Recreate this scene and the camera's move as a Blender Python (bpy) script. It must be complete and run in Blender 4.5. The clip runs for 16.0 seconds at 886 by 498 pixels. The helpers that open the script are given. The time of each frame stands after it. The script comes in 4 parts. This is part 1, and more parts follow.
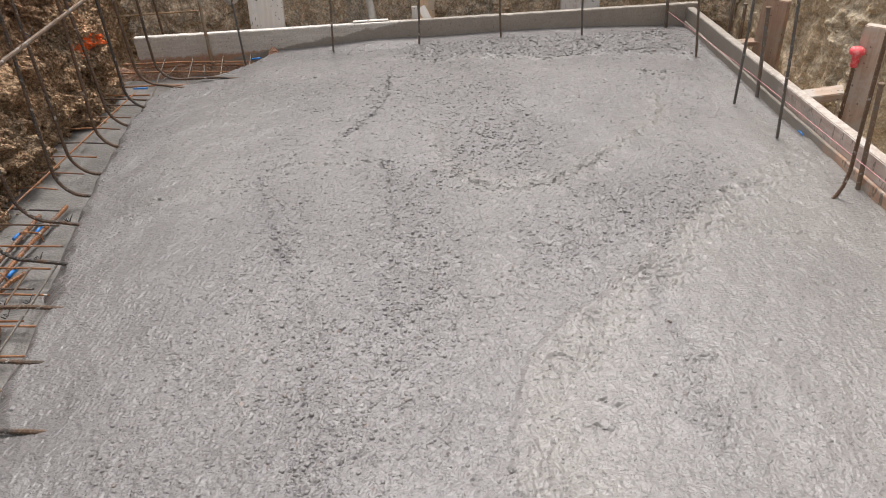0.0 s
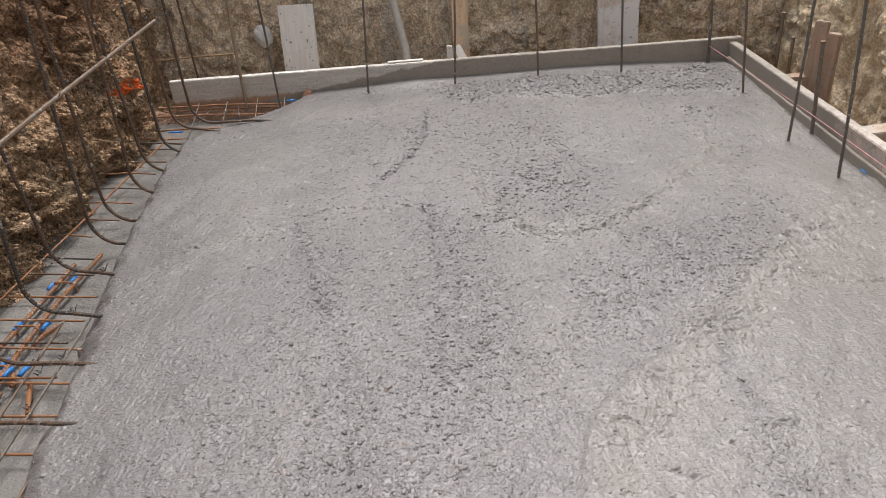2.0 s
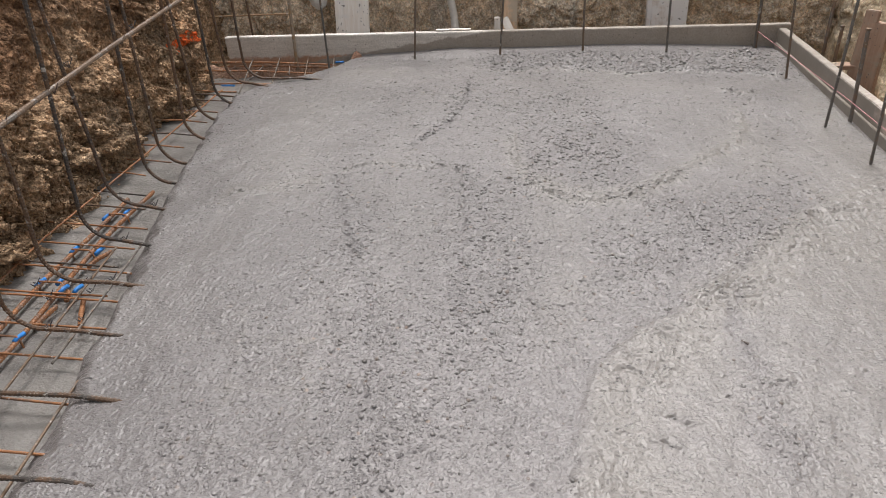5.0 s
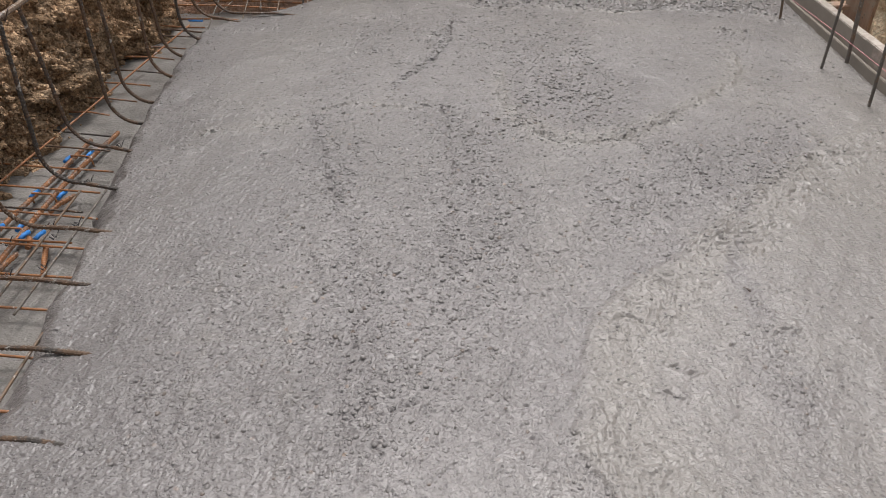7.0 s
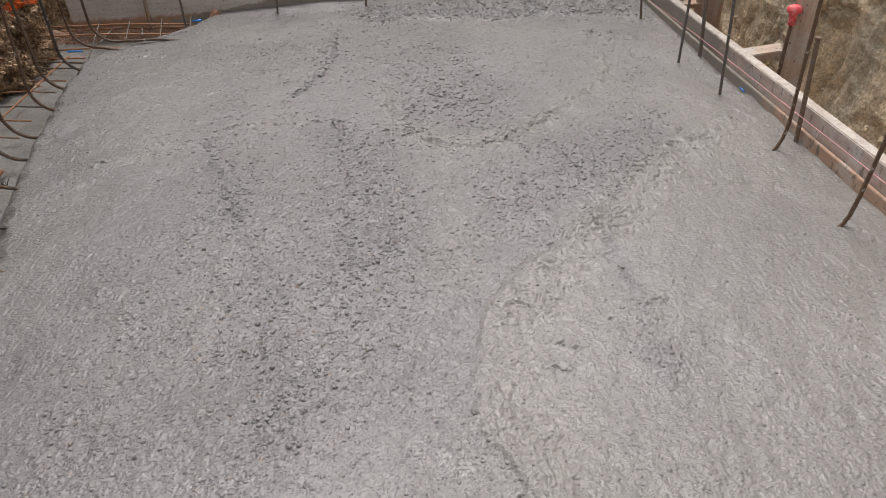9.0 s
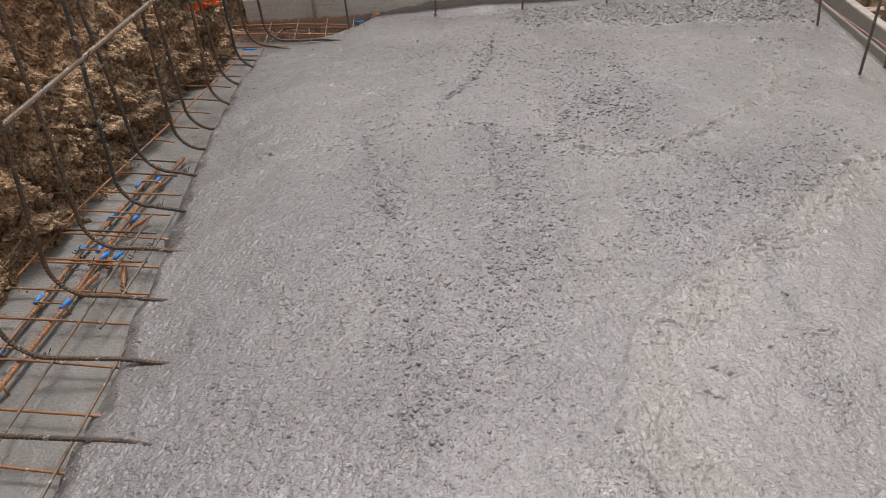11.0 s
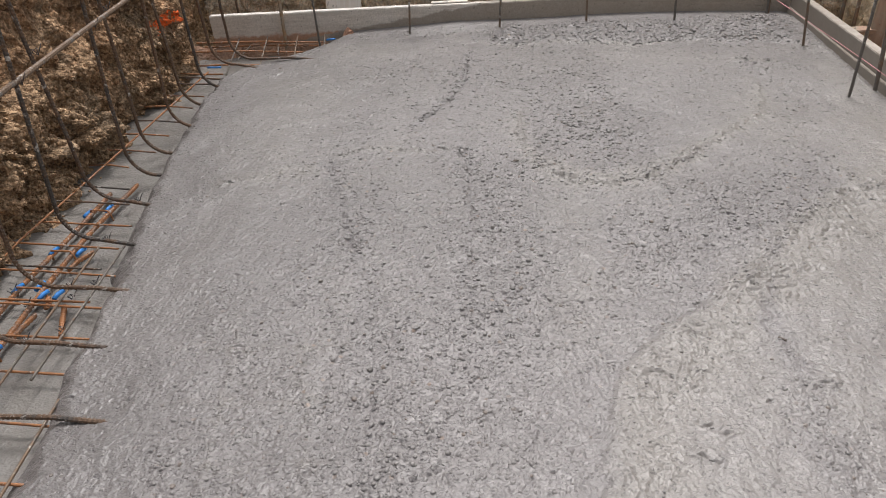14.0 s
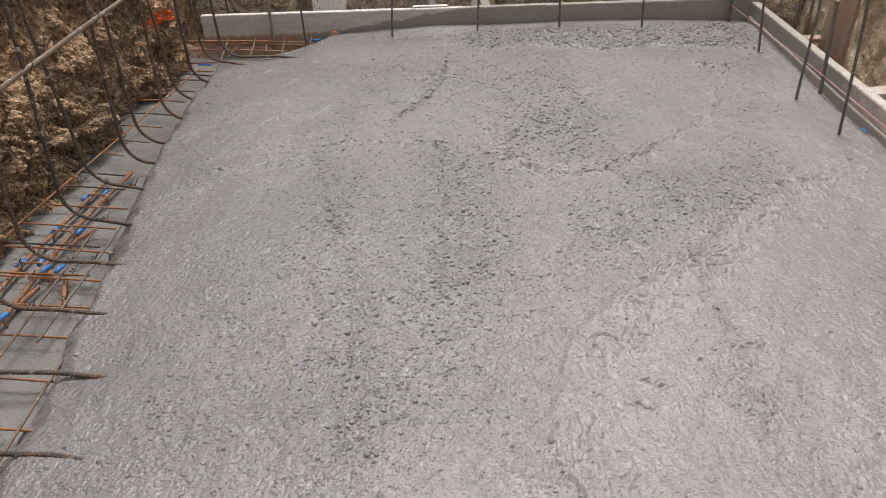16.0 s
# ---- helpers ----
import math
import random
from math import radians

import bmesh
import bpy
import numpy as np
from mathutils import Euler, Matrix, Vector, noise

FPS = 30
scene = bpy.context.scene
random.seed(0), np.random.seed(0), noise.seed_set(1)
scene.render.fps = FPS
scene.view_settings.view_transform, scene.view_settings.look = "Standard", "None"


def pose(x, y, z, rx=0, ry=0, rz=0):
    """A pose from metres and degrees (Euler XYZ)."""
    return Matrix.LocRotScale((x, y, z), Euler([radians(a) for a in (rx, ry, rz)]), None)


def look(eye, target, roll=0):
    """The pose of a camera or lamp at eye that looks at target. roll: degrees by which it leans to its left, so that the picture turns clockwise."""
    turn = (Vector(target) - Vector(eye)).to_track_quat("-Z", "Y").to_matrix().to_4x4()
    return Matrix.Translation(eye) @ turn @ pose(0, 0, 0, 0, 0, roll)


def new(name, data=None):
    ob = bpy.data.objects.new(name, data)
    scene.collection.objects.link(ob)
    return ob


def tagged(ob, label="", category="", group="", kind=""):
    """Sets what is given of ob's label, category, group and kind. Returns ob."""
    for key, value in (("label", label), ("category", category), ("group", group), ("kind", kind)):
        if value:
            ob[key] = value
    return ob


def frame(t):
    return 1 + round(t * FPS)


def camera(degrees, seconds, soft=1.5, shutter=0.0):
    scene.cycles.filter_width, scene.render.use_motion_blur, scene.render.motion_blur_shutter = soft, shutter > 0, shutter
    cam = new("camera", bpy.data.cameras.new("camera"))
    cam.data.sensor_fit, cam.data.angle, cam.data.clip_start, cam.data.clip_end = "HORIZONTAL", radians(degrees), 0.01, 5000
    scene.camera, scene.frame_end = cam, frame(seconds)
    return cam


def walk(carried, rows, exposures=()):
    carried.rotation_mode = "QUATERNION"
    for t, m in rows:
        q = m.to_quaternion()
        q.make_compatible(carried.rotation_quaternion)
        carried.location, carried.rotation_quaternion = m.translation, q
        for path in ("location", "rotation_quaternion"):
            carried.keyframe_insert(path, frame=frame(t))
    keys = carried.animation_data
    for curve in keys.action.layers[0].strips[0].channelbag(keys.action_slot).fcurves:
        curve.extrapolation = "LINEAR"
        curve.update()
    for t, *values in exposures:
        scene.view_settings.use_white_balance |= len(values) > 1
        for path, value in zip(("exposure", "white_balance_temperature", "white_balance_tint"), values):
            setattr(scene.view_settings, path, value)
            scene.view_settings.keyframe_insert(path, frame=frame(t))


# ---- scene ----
cam = camera(64.0, 16.0, 0.3)
PATH = [
    (0, (2.475, 2.897, 1.129), (2.46, 4.557, 0.013), -4.2),
    (0.5, (2.504, 2.86, 1.14), (2.584, 4.557, 0.084), -3.6),
    (1, (2.503, 2.873, 1.136), (2.585, 4.577, 0.092), -4.2),
    (1.5, (2.453, 2.923, 1.121), (2.506, 4.63, 0.081), -4.5),
    (2, (2.415, 3.004, 1.119), (2.337, 4.715, 0.087), -5.7),
    (2.5, (2.351, 3.049, 1.094), (2.017, 4.73, 0.064), -5.9),
    (3, (2.327, 2.997, 1.09), (1.823, 4.626, 0.046), -7.2),
    (3.5, (2.375, 2.922, 1.12), (1.893, 4.561, 0.079), -6.9),
    (4, (2.434, 2.874, 1.112), (2.119, 4.546, 0.061), -4.1),
    (4.5, (2.451, 2.862, 1.102), (2.204, 4.541, 0.044), -3.5),
    (4.7, (2.457, 2.866, 1.103), (2.241, 4.549, 0.044), -3.9),
    (6.8, (2.39, 2.979, 1.031), (2.275, 4.581, -0.161), -2.2),
    (7, (2.404, 2.95, 1.038), (2.289, 4.553, -0.152), -2.3),
    (7.5, (2.466, 2.868, 1.066), (2.477, 4.483, -0.113), -4.4),
    (8, (2.5, 2.808, 1.059), (2.643, 4.409, -0.131), -2.6),
    (8.5, (2.467, 2.825, 1.076), (2.6, 4.428, -0.112), -2.9),
    (9, (2.446, 2.861, 1.087), (2.574, 4.471, -0.092), -2.5),
    (9.5, (2.399, 2.943, 1.096), (2.37, 4.565, -0.074), -1.8),
    (9.7, (2.378, 2.967, 1.115), (2.242, 4.582, -0.057), -2.5),
    (11.8, (2.457, 2.816, 1.099), (2.218, 4.442, -0.04), -6.1),
    (12, (2.472, 2.822, 1.104), (2.277, 4.458, -0.029), -5.9),
    (12.5, (2.471, 2.873, 1.089), (2.291, 4.516, -0.037), -6.1),
    (13, (2.449, 2.954, 1.078), (2.273, 4.599, -0.045), -5.8),
    (13.5, (2.423, 3.01, 1.086), (2.238, 4.655, -0.037), -5.5),
    (14, (2.414, 3.024, 1.066), (2.231, 4.664, -0.064), -5.1),
    (14.5, (2.385, 2.97, 1.071), (2.19, 4.601, -0.069), -5.0),
    (15, (2.396, 2.879, 1.1), (2.198, 4.515, -0.034), -4.6),
    (15.5, (2.437, 2.834, 1.105), (2.245, 4.478, -0.019), -4.5),
    (16, (2.461, 2.844, 1.103), (2.32, 4.495, -0.016), -3.7),
]
EXPOSURES = [(0, 0.6), (0.5, 0.52), (1.5, 0.48), (2.5, 0.55), (4.5, 0.54), (7, 0.32), (8, 0.28), (9.5, 0.27), (12, 0.41), (16, 0.43)]
walk(cam, [(t, look(eye, target, roll)) for t, eye, target, roll in PATH], EXPOSURES)

# ---- light ----
SUN_EL, SUN_ROT = radians(67), radians(0)
world = bpy.data.worlds.new("sky")
scene.world = world
world.use_nodes = True
wn = world.node_tree.nodes
sky = wn.new("ShaderNodeTexSky")
sky.sky_type = "NISHITA"
sky.sun_disc = False
sky.sun_elevation, sky.sun_rotation = SUN_EL, SUN_ROT
sky.dust_density, sky.air_density = 4.0, 1.0
hsv = wn.new("ShaderNodeHueSaturation")
hsv.inputs["Saturation"].default_value = 0.18
world.node_tree.links.new(sky.outputs[0], hsv.inputs["Color"])
world.node_tree.links.new(hsv.outputs[0], wn["Background"].inputs[0])
wn["Background"].inputs[1].default_value = 0.15
sun = new("sun", bpy.data.lights.new("sun", "SUN"))
sun.data.energy, sun.data.angle, sun.data.color = 1.5, radians(16), (1.0, 0.95, 0.91)
sun.matrix_world = look((0.0, 1.7, 4.0), (0, 0, 0))


# ---- numeric helpers ----
def vnoise(x, y, seed):
    """Smooth value noise on a unit lattice, -1 to 1."""
    rng = np.random.RandomState(seed)
    tab = rng.rand(256, 256) * 2 - 1
    xi, yi = np.floor(x).astype(int), np.floor(y).astype(int)
    fx, fy = x - xi, y - yi
    fx, fy = fx * fx * (3 - 2 * fx), fy * fy * (3 - 2 * fy)
    a, b = tab[xi & 255, yi & 255], tab[(xi + 1) & 255, yi & 255]
    c, d = tab[xi & 255, (yi + 1) & 255], tab[(xi + 1) & 255, (yi + 1) & 255]
    return (a * (1 - fx) + b * fx) * (1 - fy) + (c * (1 - fx) + d * fx) * fy


def fbm(x, y, seed, octaves=4, gain=0.5):
    total, amp = 0, 1.0
    for k in range(octaves):
        total = total + amp * vnoise(x * 2 ** k + 17.3 * k, y * 2 ** k + 5.1 * k, seed + k)
        amp *= gain
    return total


def cells(x, y, seed):
    """Worley noise: distance to the nearest and second feature point, and a random value of the nearest."""
    rng = np.random.RandomState(seed)
    px, py, val = rng.rand(256, 256), rng.rand(256, 256), rng.rand(256, 256)
    xi, yi = np.floor(x).astype(int), np.floor(y).astype(int)
    f1, f2, v = np.full(x.shape, 9.0), np.full(x.shape, 9.0), np.zeros(x.shape)
    for i in (-1, 0, 1):
        for j in (-1, 0, 1):
            a, b = (xi + i) & 255, (yi + j) & 255
            d = np.hypot(xi + i + px[a, b] - x, yi + j + py[a, b] - y)
            near = d < f1
            f2 = np.where(near, f1, np.minimum(f2, d))
            v = np.where(near, val[a, b], v)
            f1 = np.where(near, d, f1)
    return f1, f2, v


def line_distance(x, y, pts):
    """Distance to a polyline, the side (sign, positive to the left) and the fraction along it."""
    best, side, along = np.full(x.shape, 1e9), np.zeros(x.shape), np.zeros(x.shape)
    n = len(pts) - 1
    for k in range(n):
        (ax, ay), (bx, by) = pts[k], pts[k + 1]
        dx, dy = bx - ax, by - ay
        t = np.clip(((x - ax) * dx + (y - ay) * dy) / (dx * dx + dy * dy), 0, 1)
        ex, ey = x - ax - t * dx, y - ay - t * dy
        d = np.hypot(ex, ey)
        near = d < best
        best = np.where(near, d, best)
        side = np.where(near, np.sign(dx * ey - dy * ex), side)
        along = np.where(near, (k + t) / n, along)
    return best, side, along


def smooth(a, b, v):
    t = np.clip((v - a) / (b - a), 0, 1)
    return t * t * (3 - 2 * t)


def grid_mesh(name, *grids, keep=None):
    """A mesh from one or more arrays of points (rows, columns, 3); keep(z) tells which points to cover."""
    verts, faces, start = [], [], 0
    for P in grids:
        r, c = P.shape[:2]
        idx = np.arange(r * c).reshape(r, c) + start
        quads = np.stack([idx[:-1, :-1], idx[:-1, 1:], idx[1:, 1:], idx[1:, :-1]], -1).reshape(-1, 4)
        if keep:
            k = keep(P[..., 2])
            quads = quads[(k[:-1, :-1] | k[:-1, 1:] | k[1:, 1:] | k[1:, :-1]).reshape(-1)]
        verts.append(P.reshape(-1, 3))
        faces.append(quads)
        start += r * c
    verts, quads = np.concatenate(verts), np.concatenate(faces)
    me = bpy.data.meshes.new(name)
    me.vertices.add(len(verts))
    me.vertices.foreach_set("co", verts.reshape(-1).astype(np.float32))
    me.loops.add(quads.size)
    me.loops.foreach_set("vertex_index", quads.reshape(-1).astype(np.int32))
    me.polygons.add(len(quads))
    me.polygons.foreach_set("loop_start", np.arange(0, quads.size, 4, dtype=np.int32))
    me.polygons.foreach_set("use_smooth", np.ones(len(quads), dtype=bool))
    me.update(calc_edges=True)
    return me


# ---- materials ----
class Nodes:
    """A short way to write node materials."""

    def __init__(self, name):
        self.mat = bpy.data.materials.new(name)
        self.mat.use_nodes = True
        self.tree = self.mat.node_tree
        self.bsdf = self.tree.nodes["Principled BSDF"]
        self.coord = self.tree.nodes.new("ShaderNodeTexCoord").outputs["Object"]

    def put(self, socket, value):
        if isinstance(value, bpy.types.NodeSocket):
            self.tree.links.new(value, socket)
        elif isinstance(value, tuple) and len(value) == 3 and socket.type == "RGBA":
            socket.default_value = (*value, 1)
        else:
            socket.default_value = value

    def noise(self, scale, detail=4.0, rough=0.55, stretch=None, distortion=0.0, colour=False):
        n = self.tree.nodes.new("ShaderNodeTexNoise")
        self.put(n.inputs["Vector"], self.mapped(stretch))
        n.inputs["Scale"].default_value, n.inputs["Detail"].default_value = scale, detail
        n.inputs["Roughness"].default_value, n.inputs["Distortion"].default_value = rough, distortion
        return n.outputs["Color" if colour else "Fac"]

    def cell(self, scale, feature="F1", stretch=None, out="Distance"):
        n = self.tree.nodes.new("ShaderNodeTexVoronoi")
        n.feature = feature
        self.put(n.inputs["Vector"], self.mapped(stretch))
        n.inputs["Scale"].default_value = scale
        return n.outputs[out]

    def mapped(self, stretch):
        if not stretch:
            return self.coord
        m = self.tree.nodes.new("ShaderNodeMapping")
        self.put(m.inputs["Vector"], self.coord)
        m.inputs["Scale"].default_value = stretch
        return m.outputs[0]

    def ramp(self, value, lo, hi, a=0.0, b=1.0):
        n = self.tree.nodes.new("ShaderNodeMapRange")
        n.interpolation_type = "SMOOTHSTEP"
        for key, v in (("Value", value), ("From Min", lo), ("From Max", hi), ("To Min", a), ("To Max", b)):
            self.put(n.inputs[key], v)
        return n.outputs[0]

    def mix(self, fac, a, b, blend="MIX"):
        n = self.tree.nodes.new("ShaderNodeMix")
        n.data_type, n.blend_type = "RGBA", blend
        for i, v in ((0, fac), (6, a), (7, b)):
            self.put(n.inputs[i], v)
        return n.outputs[2]

    def math(self, op, a, b=0.0, c=0.0):
        n = self.tree.nodes.new("ShaderNodeMath")
        n.operation = op
        for i, v in enumerate((a, b, c)):
            self.put(n.inputs[i], v)
        return n.outputs[0]

    def axis(self, k):
        n = self.tree.nodes.new("ShaderNodeSeparateXYZ")
        self.put(n.inputs[0], self.coord)
        return n.outputs[k]

    def random(self):
        return self.tree.nodes.new("ShaderNodeObjectInfo").outputs["Random"]

    def done(self, colour, rough, height=None, distance=0.004, strength=1.0, metal=0.0, spec=0.5):
        self.put(self.bsdf.inputs["Base Color"], colour)
        self.put(self.bsdf.inputs["Roughness"], rough)
        self.put(self.bsdf.inputs["Metallic"], metal)
        self.put(self.bsdf.inputs["Specular IOR Level"], spec)
        if height is not None:
            b = self.tree.nodes.new("ShaderNodeBump")
            b.inputs["Distance"].default_value, b.inputs["Strength"].default_value = distance, strength
            self.put(b.inputs["Height"], height)
            self.tree.links.new(b.outputs[0], self.bsdf.inputs["Normal"])
        return self.mat


def concrete_material(name, pale, deep, stones, rough_lo, rough_hi):
    """Fresh concrete: grey paste with a wet film, sand grain and half-covered stones."""
    m = Nodes(name)
    big, mid, fine = m.noise(1.6, 3), m.noise(14, 5), m.noise(170, 4, 0.6)
    col = m.mix(m.ramp(big, 0.35, 0.65), pale, deep)
    col = m.mix(m.ramp(mid, 0.4, 0.75, 0.0, 0.25), col, tuple(c * 0.85 for c in deep))
    # dark grains; they also put small shadows between stones into the colour
    grit = m.cell(210, "F1", None, "Color")
    sep = m.tree.nodes.new("ShaderNodeSeparateColor")
    m.put(sep.inputs[0], grit)
    col = m.mix(m.ramp(sep.outputs[0], 0.9, 0.94, 0, stones * 0.9), col, tuple(c * 0.5 for c in deep))
    h = m.math("ADD", m.math("MULTIPLY", m.noise(105, 1, 0.5), 0.45), m.math("MULTIPLY", m.noise(330, 2), 0.10))
    if stones < 0.2:
        # trowelled folds
        h = m.math("ADD", h, m.math("MULTIPLY", m.noise(9, 3, 0.5, (1, 0.5, 1), 0.4), 1.2))
    if stones > 0.2:
        # pale tan paste where it ran out smooth, bluish grey where the stones show
        layers = []
        for key in ("coarse", "paste"):
            attr = m.tree.nodes.new("ShaderNodeAttribute")
            attr.attribute_name = key
            layers.append(attr.outputs["Fac"])
        amount, film = layers
        blotch = m.math("ADD", film, m.math("MULTIPLY", m.math("SUBTRACT", m.noise(26, 4, 0.6, (1, 1.6, 1)), 0.5), 0.9))
        col = m.mix(1.0, col, m.mix(m.ramp(blotch, 0.0, 1.25), (0.955, 0.945, 0.957), (1.13, 1.12, 1.075)), "MULTIPLY")
        # darker towards the free edge: shade put into the colour, wet holds the distance
        wet = m.math("ADD", m.axis(0), m.math("MULTIPLY", m.math("SUBTRACT", m.noise(2.4, 4), 0.5), 0.9))
        col = m.mix(1.0, col, m.ramp(wet, 1.2, 2.4, 0.82, 1.03), "MULTIPLY")
        # fine creases in the paste
        crease = m.math("ABSOLUTE", m.math("SUBTRACT", m.noise(88, 1.5, 0.5, (1, 1.15, 1)), 0.5))
        h = m.math("ADD", h, m.ramp(crease, 0.0, 0.22, 0.26, 0.0))
        # lighter and darker flecks in the paste
        col = m.mix(1.0, col, m.ramp(m.noise(95, 3, 0.6, (1, 1.5, 1)), 0.32, 0.68, 0.93, 1.07), "MULTIPLY")
        # a few brown and black grains washed clean
        v = m.tree.nodes.new("ShaderNodeTexVoronoi")
        v.voronoi_dimensions = "2D"
        m.put(v.inputs["Vector"], m.coord)
        v.inputs["Scale"].default_value = 55
        sep = m.tree.nodes.new("ShaderNodeSeparateColor")
        m.put(sep.inputs[0], v.outputs["Color"])
        clean = m.math("MULTIPLY", m.ramp(sep.outputs[1], 0.965, 0.97), m.ramp(v.outputs["Distance"], 0.3, 0.2))
        col = m.mix(m.math("MULTIPLY", clean, m.ramp(amount, 0.3, 0.9, 0.15, 0.8)), col, m.mix(sep.outputs[2], (0.10, 0.085, 0.075), (0.25, 0.18, 0.135)))
        shift = m.tree.nodes.new("ShaderNodeVectorMath")
        shift.operation = "MULTIPLY_ADD"
        m.put(shift.inputs[0], m.noise(70, 2, 0.5, None, 0.0, True))
        shift.inputs[1].default_value = (0.012, 0.012, 0)
        m.put(shift.inputs[2], m.coord)
        for scale, lo, hi, share, high in ((110, 0.2, 0.42, 0.30, 0.7), (180, 0.22, 0.45, 0.35, 0.45)):
            v = m.tree.nodes.new("ShaderNodeTexVoronoi")
            v.voronoi_dimensions = "2D"
            m.put(v.inputs["Vector"], shift.outputs[0])
            v.inputs["Scale"].default_value = scale
            sep = m.tree.nodes.new("ShaderNodeSeparateColor")
            m.put(sep.inputs[0], v.outputs["Color"])
            size = m.ramp(sep.outputs[0], 0, 1, lo, hi)
            q = m.math("DIVIDE", v.outputs["Distance"], size)
            dome = m.math("SQRT", m.math("MAXIMUM", m.math("SUBTRACT", 1.0, m.math("MULTIPLY", q, q)), 0.0))
            pick = m.ramp(sep.outputs[1], 1 - share, 1 - share + 0.02, 0.0, high)
            h = m.math("ADD", h, m.math("MULTIPLY", m.math("MULTIPLY", dome, pick), m.ramp(amount, 0.1, 0.9, 0.12, 1.0)))
    return m.done(col, m.ramp(mid, 0.3, 0.7, rough_lo, rough_hi), h, 0.0033 if stones > 0.2 else 0.006, 1.0)


def soil_material(name, dark, light, rust, grey, streak, crumb):
    """Cut earth: clods, sand pockets, rusty bands, grey clay and pale grit."""
    m = Nodes(name)
    big, mid, fine = m.noise(2.0, 4, 0.6), m.noise(9, 6, 0.65), m.noise(75, 5, 0.65)
    col = m.mix(m.ramp(mid, 0.25, 0.7), dark, light)
    col = m.mix(m.ramp(big, 0.47, 0.62, 0, 0.85), col, m.mix(m.ramp(mid, 0.3, 0.7), tuple(c * 0.65 for c in rust), rust))
    col = m.mix(m.ramp(m.noise(3.4, 4, 0.6, streak), 0.5, 0.64, 0, 0.85), col, m.mix(m.ramp(mid, 0.3, 0.7), tuple(c * 0.7 for c in grey), grey))
    # pale grit on the bumps, and crevice shade put into the colour of hollows
    col = m.mix(m.ramp(fine, 0.55, 0.62, 0, 0.5), col, tuple(min(0.7, c * 1.3) for c in light))
    col = m.mix(m.ramp(fine, 0.44, 0.36, 0, 0.5), col, tuple(c * 0.55 for c in dark))
    bumps = fine
    for scale, share in ((60, 0.5), (150, 0.5)):
        tone = m.cell(scale, "F1", None, "Color")
        sep = m.tree.nodes.new("ShaderNodeSeparateColor")
        m.put(sep.inputs[0], tone)
        col = m.mix(m.ramp(sep.outputs[0], 0.55, 0.95, 0, crumb * share), col, tuple(min(0.65, c * 1.5) for c in light))
        col = m.mix(m.ramp(sep.outputs[1], 0.6, 0.95, 0, crumb * share), col, tuple(c * 0.7 for c in dark))
        bumps = m.math("ADD", bumps, m.math("MULTIPLY", m.ramp(m.cell(scale), 0.0, 0.75, 1.0, 0.0), crumb * 110 / scale))
    return m, col, bumps


def speckled(m, col, low, high):
    """Grit and crumbs of different tone all over a soil."""
    for scale, a, b in ((22, low ** 0.7, high ** 0.7), (90, low, high)):
        tone = m.ramp(m.noise(scale, 4, 0.66), 0.36, 0.64, a, b)
        col = m.mix(1.0, col, tone, "MULTIPLY")
    return col


def wood_material(name, pale, deep, stain, amount, grain_axis=0):
    m = Nodes(name)
    s = [9.0, 9.0, 9.0]
    s[grain_axis] = 0.7
    grain = m.noise(9, 6, 0.6, tuple(s), 0.4)
    col = m.mix(m.ramp(grain, 0.3, 0.7), pale, deep)
    mud = m.noise(7, 5, 0.65)
    col = m.mix(m.ramp(mud, 0.62 - amount * 0.4, 0.7 - amount * 0.25), col, stain)
    spots = m.noise(60, 2, 0.5)
    col = m.mix(m.ramp(spots, 0.66, 0.72, 0, 0.8), col, (0.11, 0.095, 0.08))
    return m.done(col, 0.78, m.math("ADD", grain, m.math("MULTIPLY", mud, 0.5)), 0.002, 0.6)


def bar_material(name, steel, rust, share, metal=0.12):
    m = Nodes(name)
    n, f = m.noise(24, 5, 0.65), m.noise(150, 3)
    mask = m.ramp(m.math("ADD", n, m.math("MULTIPLY", m.math("SUBTRACT", m.random(), 0.5), 0.25)), 0.62 - share * 0.5, 0.78 - share * 0.5)
    col = m.mix(mask, steel, rust)
    col = m.mix(m.ramp(f, 0.6, 0.7, 0, 0.5), col, (0.42, 0.39, 0.35))
    col = m.mix(m.ramp(m.noise(38, 3, 0.6), 0.62, 0.68, 0, 0.75), col, (0.45, 0.42, 0.38))
    return m.done(col, m.ramp(n, 0.3, 0.7, 0.45, 0.75), f, 0.0008, 0.6, m.ramp(mask, 0, 1, metal, 0.05))


def plain_material(name, colour, rough=0.6, bump=0.0015, scale=60.0):
    m = Nodes(name)
    n = m.noise(scale, 4)
    dull = tuple(c * 0.62 + 0.03 for c in colour)
    return m.done(m.mix(m.ramp(n, 0.4, 0.75, 0, 0.6), colour, dull), rough, n, bump, 0.6)


CONCRETE = concrete_material("wet_concrete", (0.207, 0.1935, 0.1885), (0.182, 0.170, 0.165), 0.75, 0.32, 0.45)
m = Nodes("coated_stone")
island = m.tree.nodes.new("ShaderNodeNewGeometry").outputs["Random Per Island"]
col = m.mix(m.ramp(island, 0.0, 0.9), (0.182, 0.169, 0.164), (0.228, 0.212, 0.206))
col = m.mix(m.ramp(island, 0.955, 0.965, 0, 0.8), col, (0.15, 0.115, 0.092))
col = m.mix(m.ramp(island, 0.985, 0.988, 0, 0.8), col, (0.07, 0.066, 0.064))
